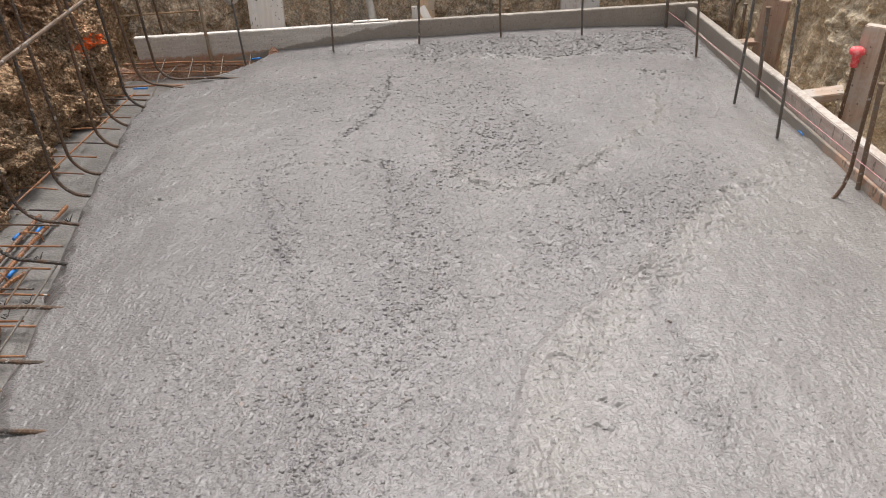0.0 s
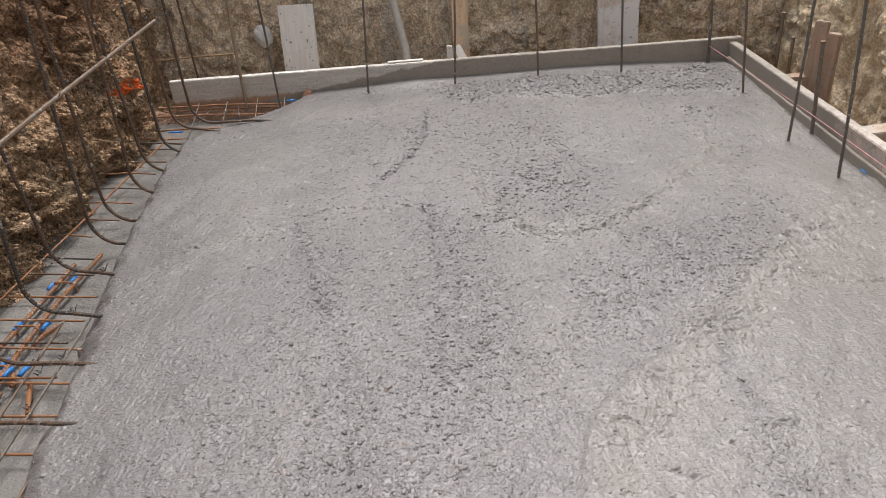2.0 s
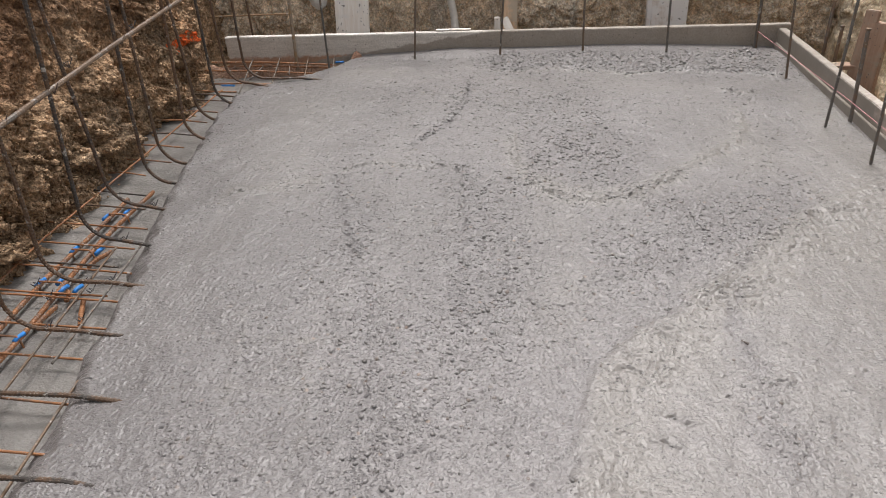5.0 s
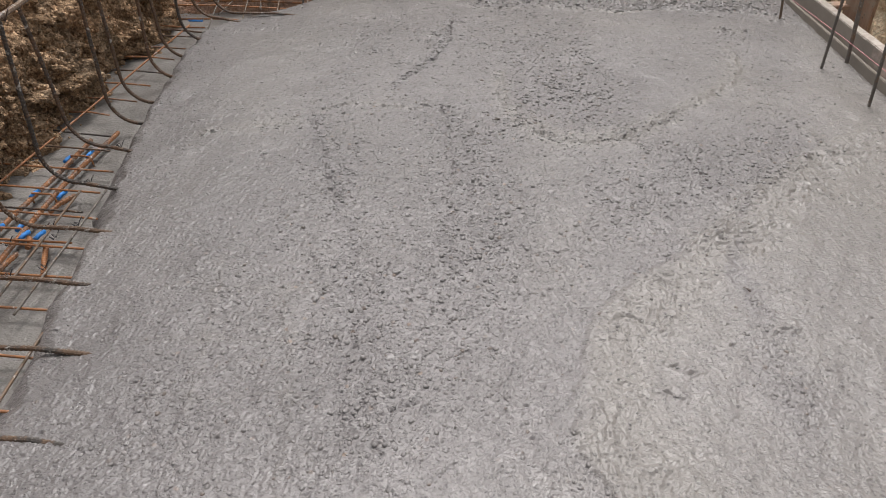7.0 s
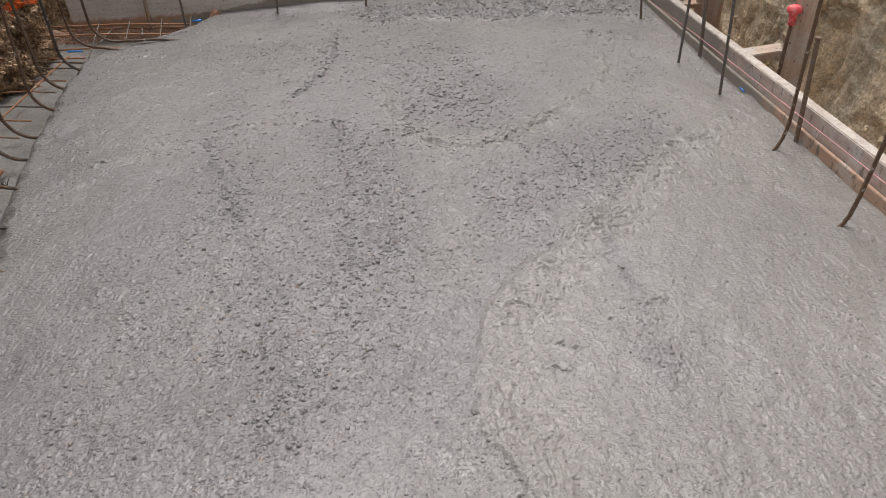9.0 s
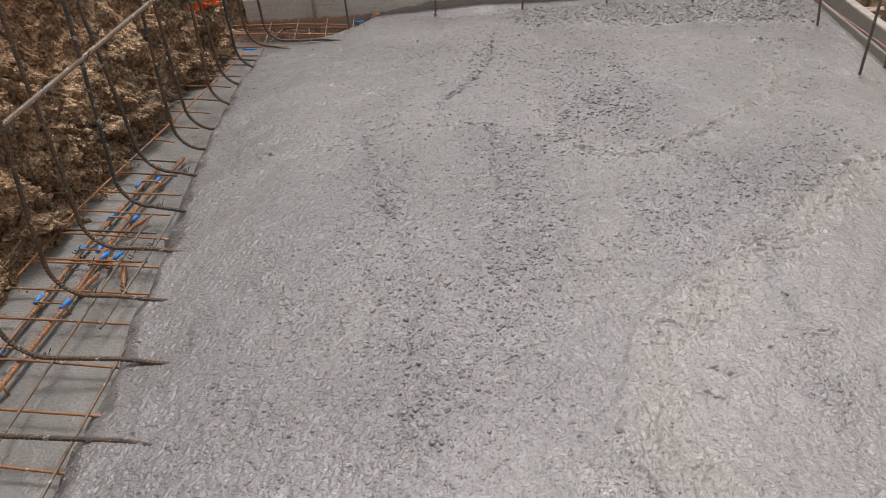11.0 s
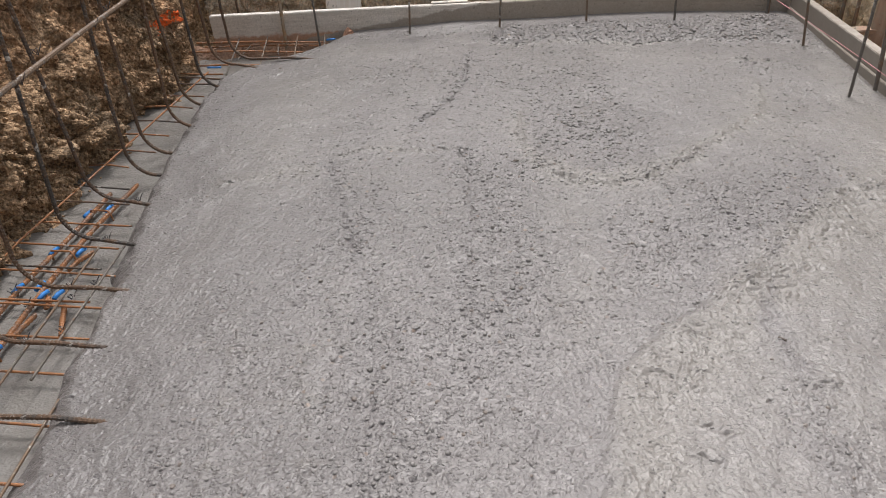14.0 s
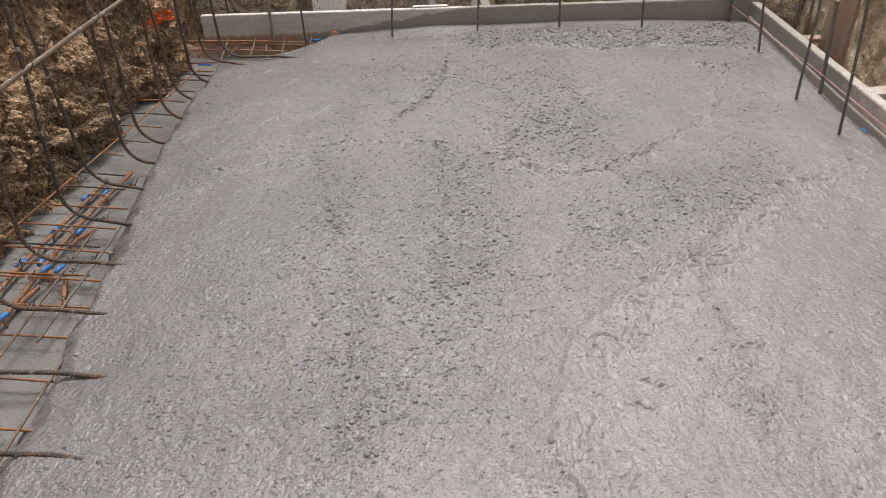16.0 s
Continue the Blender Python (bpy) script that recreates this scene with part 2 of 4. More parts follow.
COATED_STONE = m.done(m.mix(m.ramp(m.noise(160, 3), 0.4, 0.7, 0, 0.35), col, (0.168, 0.158, 0.15)), 0.36, m.noise(420, 2), 0.0006, 0.6)
# bed greyer than the slab: wetter, with the bank's shade in its colour
BED = concrete_material("smooth_wet_shaded_bed", (0.20, 0.188, 0.176), (0.165, 0.154, 0.143), 0.08, 0.3, 0.5)
m, col, h = soil_material("earth_brown", (0.27, 0.17, 0.097), (0.42, 0.285, 0.175), (0.40, 0.225, 0.118), (0.36, 0.272, 0.188), (1, 1, 0.5), 0.75)
# orange marking paint sprayed on the bank near the corner
upper = m.math("ADD", m.axis(2), m.math("MULTIPLY", m.math("SUBTRACT", m.noise(2.5, 4), 0.5), 0.9))
col = m.mix(m.ramp(upper, 0.3, 0.55, 0, 0.9), col, m.mix(m.ramp(m.noise(40, 5, 0.7), 0.35, 0.65), (0.13, 0.067, 0.036), (0.25, 0.138, 0.074)))
dy, dz = m.math("SUBTRACT", m.axis(1), 6.09), m.math("SUBTRACT", m.axis(2), 0.222)
dz = m.math("SUBTRACT", dz, m.math("MULTIPLY", dy, 0.5))
d = m.math("ADD", m.math("MULTIPLY", m.math("POWER", m.math("DIVIDE", dy, 0.085), 2.0), 1.0), m.math("POWER", m.math("DIVIDE", dz, 0.034), 2.0))
d = m.math("ADD", d, m.math("MULTIPLY", m.math("SUBTRACT", m.noise(34, 5, 0.65), 0.44), 4.2))
EARTH_BROWN = m.done(m.mix(m.ramp(d, 0.9, 0.5), speckled(m, col, 0.62, 1.3), (0.92, 0.17, 0.045)), 0.9, h, 0.0065, 1.0, spec=0.25)
m, col, h = soil_material("earth_olive", (0.52, 0.385, 0.26), (0.74, 0.575, 0.41), (0.64, 0.46, 0.30), (0.58, 0.485, 0.385), (1.6, 1.6, 0.25), 0.4)
EARTH_OLIVE = m.done(speckled(m, col, 0.70, 1.25), 0.85, h, 0.006, 1.0, spec=0.25)
m, col, h = soil_material("earth_clay", (0.46, 0.345, 0.225), (0.68, 0.53, 0.37), (0.58, 0.42, 0.25), (0.54, 0.455, 0.35), (1.2, 1.2, 0.3), 0.22)
EARTH_CLAY = m.done(speckled(m, col, 0.80, 1.15), 0.62, h, 0.005, 1.0, spec=0.35)
STEEL_DARK = bar_material("dark_steel", (0.06, 0.051, 0.045), (0.11, 0.066, 0.04), 0.45)
STEEL_RUST = bar_material("rusty_steel", (0.17, 0.095, 0.06), (0.31, 0.135, 0.055), 0.55, 0.08)
STEEL_BROWN = bar_material("brown_steel", (0.065, 0.048, 0.038), (0.125, 0.07, 0.04), 0.6, 0.1)
STEEL_MID = bar_material("grey_steel", (0.12, 0.108, 0.095), (0.15, 0.10, 0.065), 0.35)
STEEL_GREY = bar_material("splashed_steel", (0.15, 0.13, 0.112), (0.17, 0.11, 0.07), 0.4)
TAN_STEEL = bar_material("tan_steel", (0.30, 0.235, 0.17), (0.34, 0.22, 0.12), 0.5, 0.05)
WIRE_DARK = bar_material("tie_wire", (0.05, 0.05, 0.055), (0.08, 0.05, 0.04), 0.3)
WOOD_PALE = wood_material("pale_plank", (0.84, 0.79, 0.74), (0.76, 0.68, 0.60), (0.74, 0.70, 0.66), 0.35, 2)
WOOD_FRESH = wood_material("fresh_wood", (0.74, 0.53, 0.35), (0.60, 0.39, 0.24), (0.52, 0.42, 0.32), 0.2, 2)
WOOD_OLD = wood_material("weathered_wood", (0.54, 0.41, 0.32), (0.42, 0.30, 0.22), (0.52, 0.46, 0.40), 0.5, 2)
WOOD_MUD = wood_material("muddy_wood", (0.42, 0.28, 0.20), (0.32, 0.20, 0.14), (0.36, 0.29, 0.22), 0.45, 2)
WOOD_GREY = wood_material("grey_plank", (0.64, 0.53, 0.45), (0.44, 0.34, 0.265), (0.68, 0.64, 0.61), 0.6, 2)
m = Nodes("red_plastic")
PLASTIC_RED = m.done(m.mix(m.ramp(m.noise(90, 4), 0.45, 0.65, 0, 0.6), (0.72, 0.07, 0.08), (0.80, 0.36, 0.34)), 0.55, m.noise(200, 2), 0.0004, 0.5)
PLASTIC_BLUE = plain_material("blue_plastic", (0.03, 0.22, 0.62), 0.45, 0.0006)
STRING_PINK = plain_material("pink_string", (0.78, 0.36, 0.38), 0.8, 0.0004, 300)
STONE_WHITE = plain_material("pale_stone", (0.60, 0.58, 0.55), 0.85, 0.006, 40)
PIPE_GREY = plain_material("grey_pipe", (0.46, 0.42, 0.37), 0.6, 0.001, 40)


def form_material(name, wet_from, orange):
    """A form board: pale dried slurry, dark where the fresh concrete wet it, raw brown wood low down."""
    m = Nodes(name)
    n, f = m.noise(12, 5, 0.65), m.noise(9, 5, 0.6, (0.8, 8, 8), 0.4)
    col = m.mix(m.ramp(f, 0.3, 0.7), (0.63, 0.58, 0.52), (0.52, 0.47, 0.41))
    x, z = m.axis(0), m.axis(2)
    edge = m.math("ADD", m.math("SUBTRACT", x, wet_from), m.math("MULTIPLY", m.math("SUBTRACT", n, 0.5), 0.45))
    edge = m.math("SUBTRACT", edge, m.math("MULTIPLY", z, 7.5))
    col = m.mix(m.ramp(edge, -0.05, 0.02), col, m.mix(n, (0.27, 0.23, 0.187), (0.36, 0.31, 0.26)))
    low = m.math("ADD", z, m.math("MULTIPLY", m.math("SUBTRACT", m.noise(30, 4), 0.5), 0.05))
    raw = m.math("MULTIPLY", m.ramp(low, orange + 0.01, orange - 0.01), m.ramp(edge, 0.02, -0.02))
    col = m.mix(raw, col, m.mix(n, (0.50, 0.29, 0.19), (0.36, 0.22, 0.145)))
    # white along the top edge, less where it is wet
    top = m.math("ADD", z, m.math("MULTIPLY", m.math("SUBTRACT", x, 2.39), 0.00785))
    top = m.math("ADD", top, m.math("MULTIPLY", m.math("SUBTRACT", n, 0.5), 0.01))
    col = m.mix(m.math("MULTIPLY", m.ramp(top, 0.091, 0.096), m.ramp(x, 1.9, 2.5, 0.9, 0.2)), col, (0.68, 0.64, 0.60))
    grit = m.noise(130, 5, 0.75)
    col = m.mix(1.0, col, m.ramp(grit, 0.35, 0.65, 0.88, 1.12), "MULTIPLY")
    col = m.mix(m.ramp(m.noise(70, 2), 0.66, 0.72, 0, 0.7), col, (0.12, 0.10, 0.085))
    return m.done(col, m.ramp(edge, -0.05, 0.02, 0.8, 0.5), m.math("ADD", m.math("ADD", f, n), m.noise(110, 4, 0.7)), 0.004, 0.8)


FORM_FAR = form_material("far_form_board", 1.62, 0.0)


# ---- builders ----
def part(name, bm, material, parent=None, label=""):
    if isinstance(bm, bmesh.types.BMesh):
        me = bpy.data.meshes.new(name)
        bm.to_mesh(me)
        bm.free()
    else:
        me = bm
    me.materials.append(material)
    ob = new(name, me)
    if parent:
        ob.parent = parent
    if label:
        ob["label"] = label
    return ob


def thing(name, label, category, group="", kind=""):
    return tagged(new(name), label, category, group, kind)


def assembly(name, base, pieces, label, category, group=""):
    """A thing made of parts: an Empty at its base, with each piece (name, mesh, material, label) under it."""
    top = thing(name, label, category, group)
    top.location = base
    for key, me, material, words in pieces:
        if isinstance(me, bmesh.types.BMesh):
            bm, me = me, bpy.data.meshes.new(key)
            bm.to_mesh(me)
            bm.free()
        me.transform(Matrix.Translation([-c for c in base]))
        part(key, me, material, top, words)
    return top


def rod(pts, r, ribbed=True, seg=8, pitch=0.0105):
    """A bar swept along a polyline of points, with slanted ribs."""
    P = np.array(pts, float)
    d = np.r_[0, np.cumsum(np.linalg.norm(np.diff(P, axis=0), axis=1))]
    step = pitch / 4 if ribbed else 0.02
    n = max(3, int(d[-1] / step) + 1)
    s = np.linspace(0, d[-1], n)
    C = np.stack([np.interp(s, d, P[:, k]) for k in range(3)], 1)
    T = np.gradient(C, axis=0)
    T /= np.linalg.norm(T, axis=1)[:, None]
    ref = np.array([0.31, 0.95, 0.05]) if abs(T[0, 2]) > 0.5 else np.array([0.1, 0.05, 1.0])
    U = ref - (T @ ref)[:, None] * T
    U /= np.linalg.norm(U, axis=1)[:, None]
    V = np.cross(T, U)
    rib = np.array([0, 0, 1, 1.0])[np.arange(n) % 4] if ribbed else np.zeros(n)
    a = np.arange(seg) / seg * 2 * np.pi
    R = np.repeat(r * (1 + 0.2 * rib)[:, None], seg, 1)
    slant = 0.55 * r * np.cos(a) if ribbed else 0 * a
    pos = C[:, None] + R[..., None] * (np.cos(a)[None, :, None] * U[:, None] + np.sin(a)[None, :, None] * V[:, None]) + slant[None, :, None] * T[:, None]
    me = bpy.data.meshes.new("bar")
    idx = np.arange(n * seg).reshape(n, seg)
    nxt = np.roll(idx, -1, 1)
    quads = np.stack([idx[:-1], nxt[:-1], nxt[1:], idx[1:]], -1).reshape(-1, 4).tolist()
    faces = quads + [idx[0, ::-1].tolist(), idx[-1].tolist()]
    me.from_pydata(pos.reshape(-1, 3).tolist(), [], faces)
    me.polygons.foreach_set("use_smooth", [not ribbed] * (len(faces) - 2) + [False] * 2)
    return me


def board(size, seed=0, bevel=0.003):
    """A sawn board with the size x, y, z, centred, slightly worn."""
    bm = bmesh.new()
    bmesh.ops.create_cube(bm, size=1)
    bmesh.ops.scale(bm, vec=size, verts=bm.verts)
    long_axis = max(range(3), key=lambda k: size[k])
    along = [e for e in bm.edges if abs((e.verts[0].co - e.verts[1].co)[long_axis]) > size[long_axis] * 0.9]
    bmesh.ops.subdivide_edges(bm, edges=along, cuts=max(2, int(size[long_axis] / 0.06)))
    bmesh.ops.bevel(bm, geom=[e for e in bm.edges if e.calc_face_angle(0) > 1.0], offset=bevel, segments=2, affect="EDGES")
    rng = random.Random(seed)
    ox = rng.random() * 50
    for v in bm.verts:
        v.co += Vector(noise.noise_vector(v.co * 7 + Vector((ox, 0, 0)))) * 0.0015 + Vector(noise.noise_vector(v.co * 60 + Vector((0, ox, 0)))) * 0.0006
    for f in bm.faces:
        f.smooth = False
    return bm


def place(ob, x, y, z, rx=0, ry=0, rz=0):
    ob.matrix_world = pose(x, y, z, rx, ry, rz)
    return ob


def board_between(name, a, b, width, thick, facing, material, seed, label, category, group=""):
    """A board whose long axis runs from a to b; facing: the way of its broad side."""
    a, b = Vector(a), Vector(b)
    z = (b - a).normalized()
    y = (Vector(facing) - z * Vector(facing).dot(z)).normalized()
    x = y.cross(z)
    ob = part(name, board((width, thick, (b - a).length), seed), material)
    ob.matrix_world = Matrix.Translation((a + b) / 2) @ Matrix((x, y, z)).transposed().to_4x4()
    return tagged(ob, label, category, group)


# ---- the slab ----
EDGE_Y = [3.0, 3.75, 4.0, 4.25, 4.57, 4.78, 5.16, 5.63, 5.95, 6.1, 6.2, 6.34, 6.5]
EDGE_X = [1.47, 1.455, 1.44, 1.37, 1.34, 1.285, 1.22, 1.16, 1.145, 1.26, 1.4, 1.55, 1.63]
FAR_X = [1.3, 1.63, 1.9, 2.2, 2.5, 3.1, 3.39, 3.75]
FAR_Z = [0.0, -0.004, 0.007, 0.022, 0.014, 0.014, 0.003, -0.02]


CRACK_A = [(1.829, 5.11), (1.855, 4.999), (1.907, 4.859), (1.947, 4.739), (1.98, 4.644), (2.027, 4.514)]
CRACK_B = [(2.262, 5.19), (2.284, 5.065), (2.298, 4.909), (2.314, 4.768), (2.338, 4.672)]
CRACK_C = [(2.278, 6.18), (2.262, 5.921), (2.248, 5.693), (2.204, 5.577), (2.152, 5.484), (2.105, 5.391), (2.081, 5.341)]
SEAM_A = [(2.027, 4.514), (2.067, 4.373), (2.094, 4.217), (2.113, 4.029), (2.134, 3.844), (2.151, 3.5)]
SEAM_B = [(2.338, 4.672), (2.322, 4.448), (2.292, 4.219), (2.272, 4.031)]
RIM = [(2.489, 5.539), (2.464, 5.432), (2.46, 5.306), (2.476, 5.146), (2.511, 5.069), (2.569, 4.973), (2.626, 4.912), (2.737, 4.903), (2.824, 4.92), (2.926, 5.006), (3.036, 5.113), (3.132, 5.211), (3.258, 5.334), (3.327, 5.448), (3.345, 5.594), (3.311, 5.776)]
FRONT = [(3.60, 5.0), (3.385, 4.842), (3.266, 4.728), (3.18, 4.653), (3.103, 4.567), (3.051, 4.487), (2.975, 4.412), (2.887, 4.388), (2.855, 4.33), (2.788, 4.254), (2.711, 4.172), (2.652, 4.106), (2.618, 4.019), (2.588, 3.924), (2.585, 3.839), (2.592, 3.75), (2.63, 3.6), (2.68, 3.4)]
TROUGH = [(3.121, 4.581), (3.054, 4.474), (3.003, 4.331), (2.977, 4.245), (2.985, 4.185), (2.995, 4.138), (3.02, 4.075)]
PATCHES = [  # x, y, half width, half depth, how much coarser (or finer) the paste lies there
    (2.72, 5.30, 0.20, 0.20, 0.55), (3.07, 4.76, 0.22, 0.12, 0.65), (2.82, 4.60, 0.20, 0.10, 0.4), (3.24, 4.90, 0.14, 0.10, 0.35), (2.39, 4.82, 0.10, 0.22, 0.55),
    (2.38, 4.42, 0.13, 0.20, 0.4), (2.20, 3.90, 0.11, 0.20, 0.5), (2.42, 4.0, 0.18, 0.25, 0.25), (1.98, 4.76, 0.06, 0.20, 0.3), (2.985, 3.93, 0.06, 0.30, 0.5), (1.74, 3.8, 0.14, 0.15, 0.3),
    (1.50, 5.65, 0.28, 0.35, -0.4), (1.80, 6.2, 0.25, 0.12, -0.45), (1.55, 4.25, 0.10, 0.5, -0.3), (3.14, 5.92, 0.25, 0.09, -0.45), (3.57, 5.05, 0.12, 0.7, -0.4), (2.61, 4.66, 0.06, 0.25, -0.25), (2.06, 4.97, 0.13, 0.12, -0.25),
]


def slab_surface(xs, ys):
    """The height of the fresh concrete, how coarse it lies and how much pale paste covers it, on a grid."""
    X, Y = np.meshgrid(xs, ys)
    wx, wy = X + 0.02 * fbm(X * 9, Y * 9, 3, 3), Y + 0.02 * fbm(X * 9, Y * 9, 13, 3)
    tx, ty = X + 0.010 * fbm(X * 26, Y * 26, 121, 3), Y + 0.010 * fbm(X * 26, Y * 26, 123, 3)
    lump = 0.5 + 0.9 * np.clip(vnoise(X * 42, Y * 42, 51) + 0.5 * vnoise(X * 85, Y * 85, 53), -0.5, 1)
    Z = 0.008 * fbm(X * 2.2, Y * 2.2, 21, 3) + 0.0025 * fbm(X * 11, Y * 11, 31, 3)
    rough = 0.46 + 0.2 * fbm(X * 2.6, Y * 2.6, 41, 3) + 0.12 * fbm(X * 9, Y * 9, 43, 2)
    paste = 0.25 + 0.3 * fbm(X * 3.1, Y * 2.3, 45, 3)
    for x, y, rx, ry, amount in PATCHES:
        spot = np.exp(-(((wx - x) / rx) ** 2 + ((wy - y) / ry) ** 2))
        rough = rough + amount * spot
        paste = paste - 0.8 * amount * spot

    def ridge(pts, high, width, pale=0.0, reach=0.03, lumpy=1.0):
        """A raised line of paste."""
        nonlocal Z, paste, rough
        d, side, along = line_distance(tx, ty, pts)
        fade = smooth(0, 0.1, along) * smooth(1, 0.9, along)
        Z = Z + high * np.exp(-(d / width) ** 2) * fade * (1 - lumpy + lumpy * lump)
        paste = paste + pale * np.exp(-(d / reach) ** 2) * fade
        rough = rough + lumpy * 0.45 * np.exp(-((d - width) / width) ** 2) * fade

    def crack(pts, deep, step, coarse, reach):
        """A torn line: a broken gap, with coarse concrete lying lower on one side of it."""
        nonlocal Z, rough, paste
        d, side, along = line_distance(tx, ty, pts)
        fade = smooth(0, 0.06, along) * smooth(1, 0.85, along)
        broken = 0.12 + 0.88 * smooth(-0.1, 0.35, vnoise(X * 60, Y * 60, 125))
        Z = Z - deep * np.exp(-(d / 0.0068) ** 2) * broken * fade
        Z = Z - step * (side > 0) * np.exp(-d / 0.06) * smooth(0, 0.006, d) * fade
        rough = rough + coarse * np.exp(-(d / reach) ** 2) * np.where(side > 0, 1.0, 0.25) * fade
        paste = paste - 0.8 * np.exp(-(d / 0.02) ** 2) * fade

    crack(CRACK_A, 0.011, 0.005, 0.9, 0.045)
    crack(CRACK_B, 0.010, 0.004, 0.8, 0.045)
    crack(CRACK_C[::-1], 0.013, 0.004, 1.0, 0.03)
    crack(SEAM_A, 0.0025, 0.0018, 0.3, 0.07)
    crack(SEAM_B, 0.0015, 0.001, 0.3, 0.07)
    crack(TROUGH, 0.004, 0.001, 0.35, 0.03)
    ridge([(1.833, 5.103), (1.888, 5.171), (1.963, 5.192), (2.083, 5.167), (2.181, 5.152), (2.262, 5.19)], 0.007, 0.009, 0.45, 0.02)
    ridge([(1.45, 4.96), (1.549, 4.988), (1.617, 5.015), (1.706, 5.034), (1.813, 5.061)], 0.0045, 0.012, 0.6, 0.035)
    ridge(FRONT[1:8], 0.009, 0.014, 0.9, 0.05)
    # pale film; light on the rim's far face is also put into its colour
    ridge(RIM, 0.008, 0.011, 0.9, 0.03, 0.3)
    ridge(RIM[4:11], 0.004, 0.018, 1.2, 0.04, 0.7)
    ridge([(3.313, 5.874), (3.413, 5.823), (3.504, 5.832)], 0.007, 0.01, 0.5)
    ridge([(3.226, 4.609), (3.294, 4.594), (3.356, 4.566), (3.441, 4.539), (3.56, 4.51)], 0.006, 0.012, 0.6, 0.03)
    ridge([(3.37, 5.0), (3.401, 4.93), (3.404, 4.808), (3.45, 4.70)], 0.004, 0.010, 0.5)
    # the wire mesh below telegraphs through as low smooth welts
    for pts in ([(1.70, 3.858), (1.871, 3.863), (2.125, 3.868)], [(1.65, 4.03), (1.8, 4.02), (2.1, 4.03)], [(1.60, 4.20), (1.85, 4.19), (2.08, 4.20)], [(1.936, 4.25), (1.985, 4.05), (2.012, 3.945), (2.044, 3.801), (2.06, 3.6)], [(1.76, 4.35), (1.80, 4.1), (1.84, 3.85), (1.86, 3.65)]):
        ridge(pts, 0.0022, 0.007, 0.35, 0.012, 0.2)

    # the last load ran out over the coarse part: a lobe of wrinkled paste
    d, side, along = line_distance(wx, wy, FRONT)
    inside = np.where(side > 0, d, -d)
    lobe = smooth(-0.015, 0.02, inside)
    Z = Z + 0.010 * lobe * np.exp(-np.clip(inside, 0, 1) / 0.12)
    band = np.exp(-((inside - 0.05) / 0.075) ** 2) * smooth(-0.02, 0.01, inside)
    qx, qy = X + 0.018 * fbm(X * 14, Y * 14, 131, 3), Y + 0.018 * fbm(X * 14, Y * 14, 133, 3)
    fold = (1 - 2.2 * np.abs(vnoise(qx * 46, qy * 34, 135))) + 0.6 * (1 - 2.2 * np.abs(vnoise(qx * 95, qy * 75, 137)))
    Z = Z + 0.0042 * fold * band * (0.5 + 0.5 * smooth(-0.4, 0.4, vnoise(X * 8, Y * 8, 139)))
    drift = smooth(0.0, 0.08, inside)
    rough = rough - 0.38 * drift - 0.25 * band
    paste = paste + 0.58 * drift + 0.7 * band
    run = fbm((X * 0.9 - Y * 0.45) * 30, (Y + 0.5 * X) * 7 + 2 * fbm(X * 5, Y * 5, 143, 2), 141, 2)
    Z = Z + 0.0010 * run * drift
    # heaps of coarse concrete pushed against the far form
    front = np.interp(X, [2.2, 2.45, 2.64, 2.94, 3.23, 3.65], [6.25, 6.14, 6.17, 6.09, 6.10, 6.0])
    heap = smooth(-0.01, 0.03, wy - front) * smooth(6.44, 6.36, wy) * smooth(2.2, 2.42, X) * smooth(3.7, 3.55, X)
    rough, paste = rough + 0.55 * heap, paste - 0.3 * heap
    Z = Z + heap * (0.008 + 0.0055 * fbm(X * 34, Y * 34, 127, 2))
    lip = np.exp(-((wy - front - 0.005) / 0.016) ** 2) * smooth(2.2, 2.42, X) * smooth(3.5, 3.3, X)
    paste = paste + 0.7 * lip
    d = np.hypot(wx - 2.74, (wy - 5.30) * 0.9)
    Z = Z - 0.008 * smooth(0.36, 0.15, d) + 0.006 * smooth(0.16, 0.0, d)
    # trowelled paste by the forms and along the free edge
    rough = rough - 0.4 * smooth(3.55, 3.68, X) * smooth(6.1, 5.6, Y) - 0.5 * smooth(6.42, 6.47, Y)
    rough = rough - 0.35 * smooth(0.16, 0.03, X - np.interp(Y, EDGE_Y, EDGE_X)) * smooth(6.1, 5.9, Y)
    paste = paste + 0.5 * smooth(3.5, 3.68, X) * smooth(6.2, 5.8, Y)
    rough = np.clip(rough, 0.05, 1.2)

    # stones just under the paste, some with a torn gap on their near side
    rng = np.random.RandomState(7)
    n = 64000
    px, py = rng.uniform(1.1, 3.74, n), rng.uniform(3.3, 6.48, n)
    r = 0.0030 + 0.0045 * rng.rand(n) ** 2.6
    pick, ang, sq, high, gap, deep = rng.rand(n), rng.rand(n) * 6.28, 0.6 + 0.4 * rng.rand(n), rng.rand(n), rng.rand(n), rng.rand(n)
    ok = (px > xs[0]) & (px < xs[-1]) & (py > ys[0] - 0.01) & (py < ys[-1] + 0.01)
    cx = np.clip(np.searchsorted(xs, px), 0, len(xs) - 1)
    cy = np.clip(np.searchsorted(ys, py), 0, len(ys) - 1)
    local = rough[cy, cx]
    ok &= pick < 0.22 + 0.7 * local
    px, py, r, cx, cy, local = px[ok], py[ok], r[ok], cx[ok], cy[ok], local[ok]
    ang, sq, high, gap, deep = ang[ok], sq[ok], high[ok], gap[ok], deep[ok]
    ca, sa = np.cos(ang), np.sin(ang)
    lift = (0.22 + 0.5 * high ** 2.0) * (0.45 + 0.55 * np.clip(local, 0, 1.1))
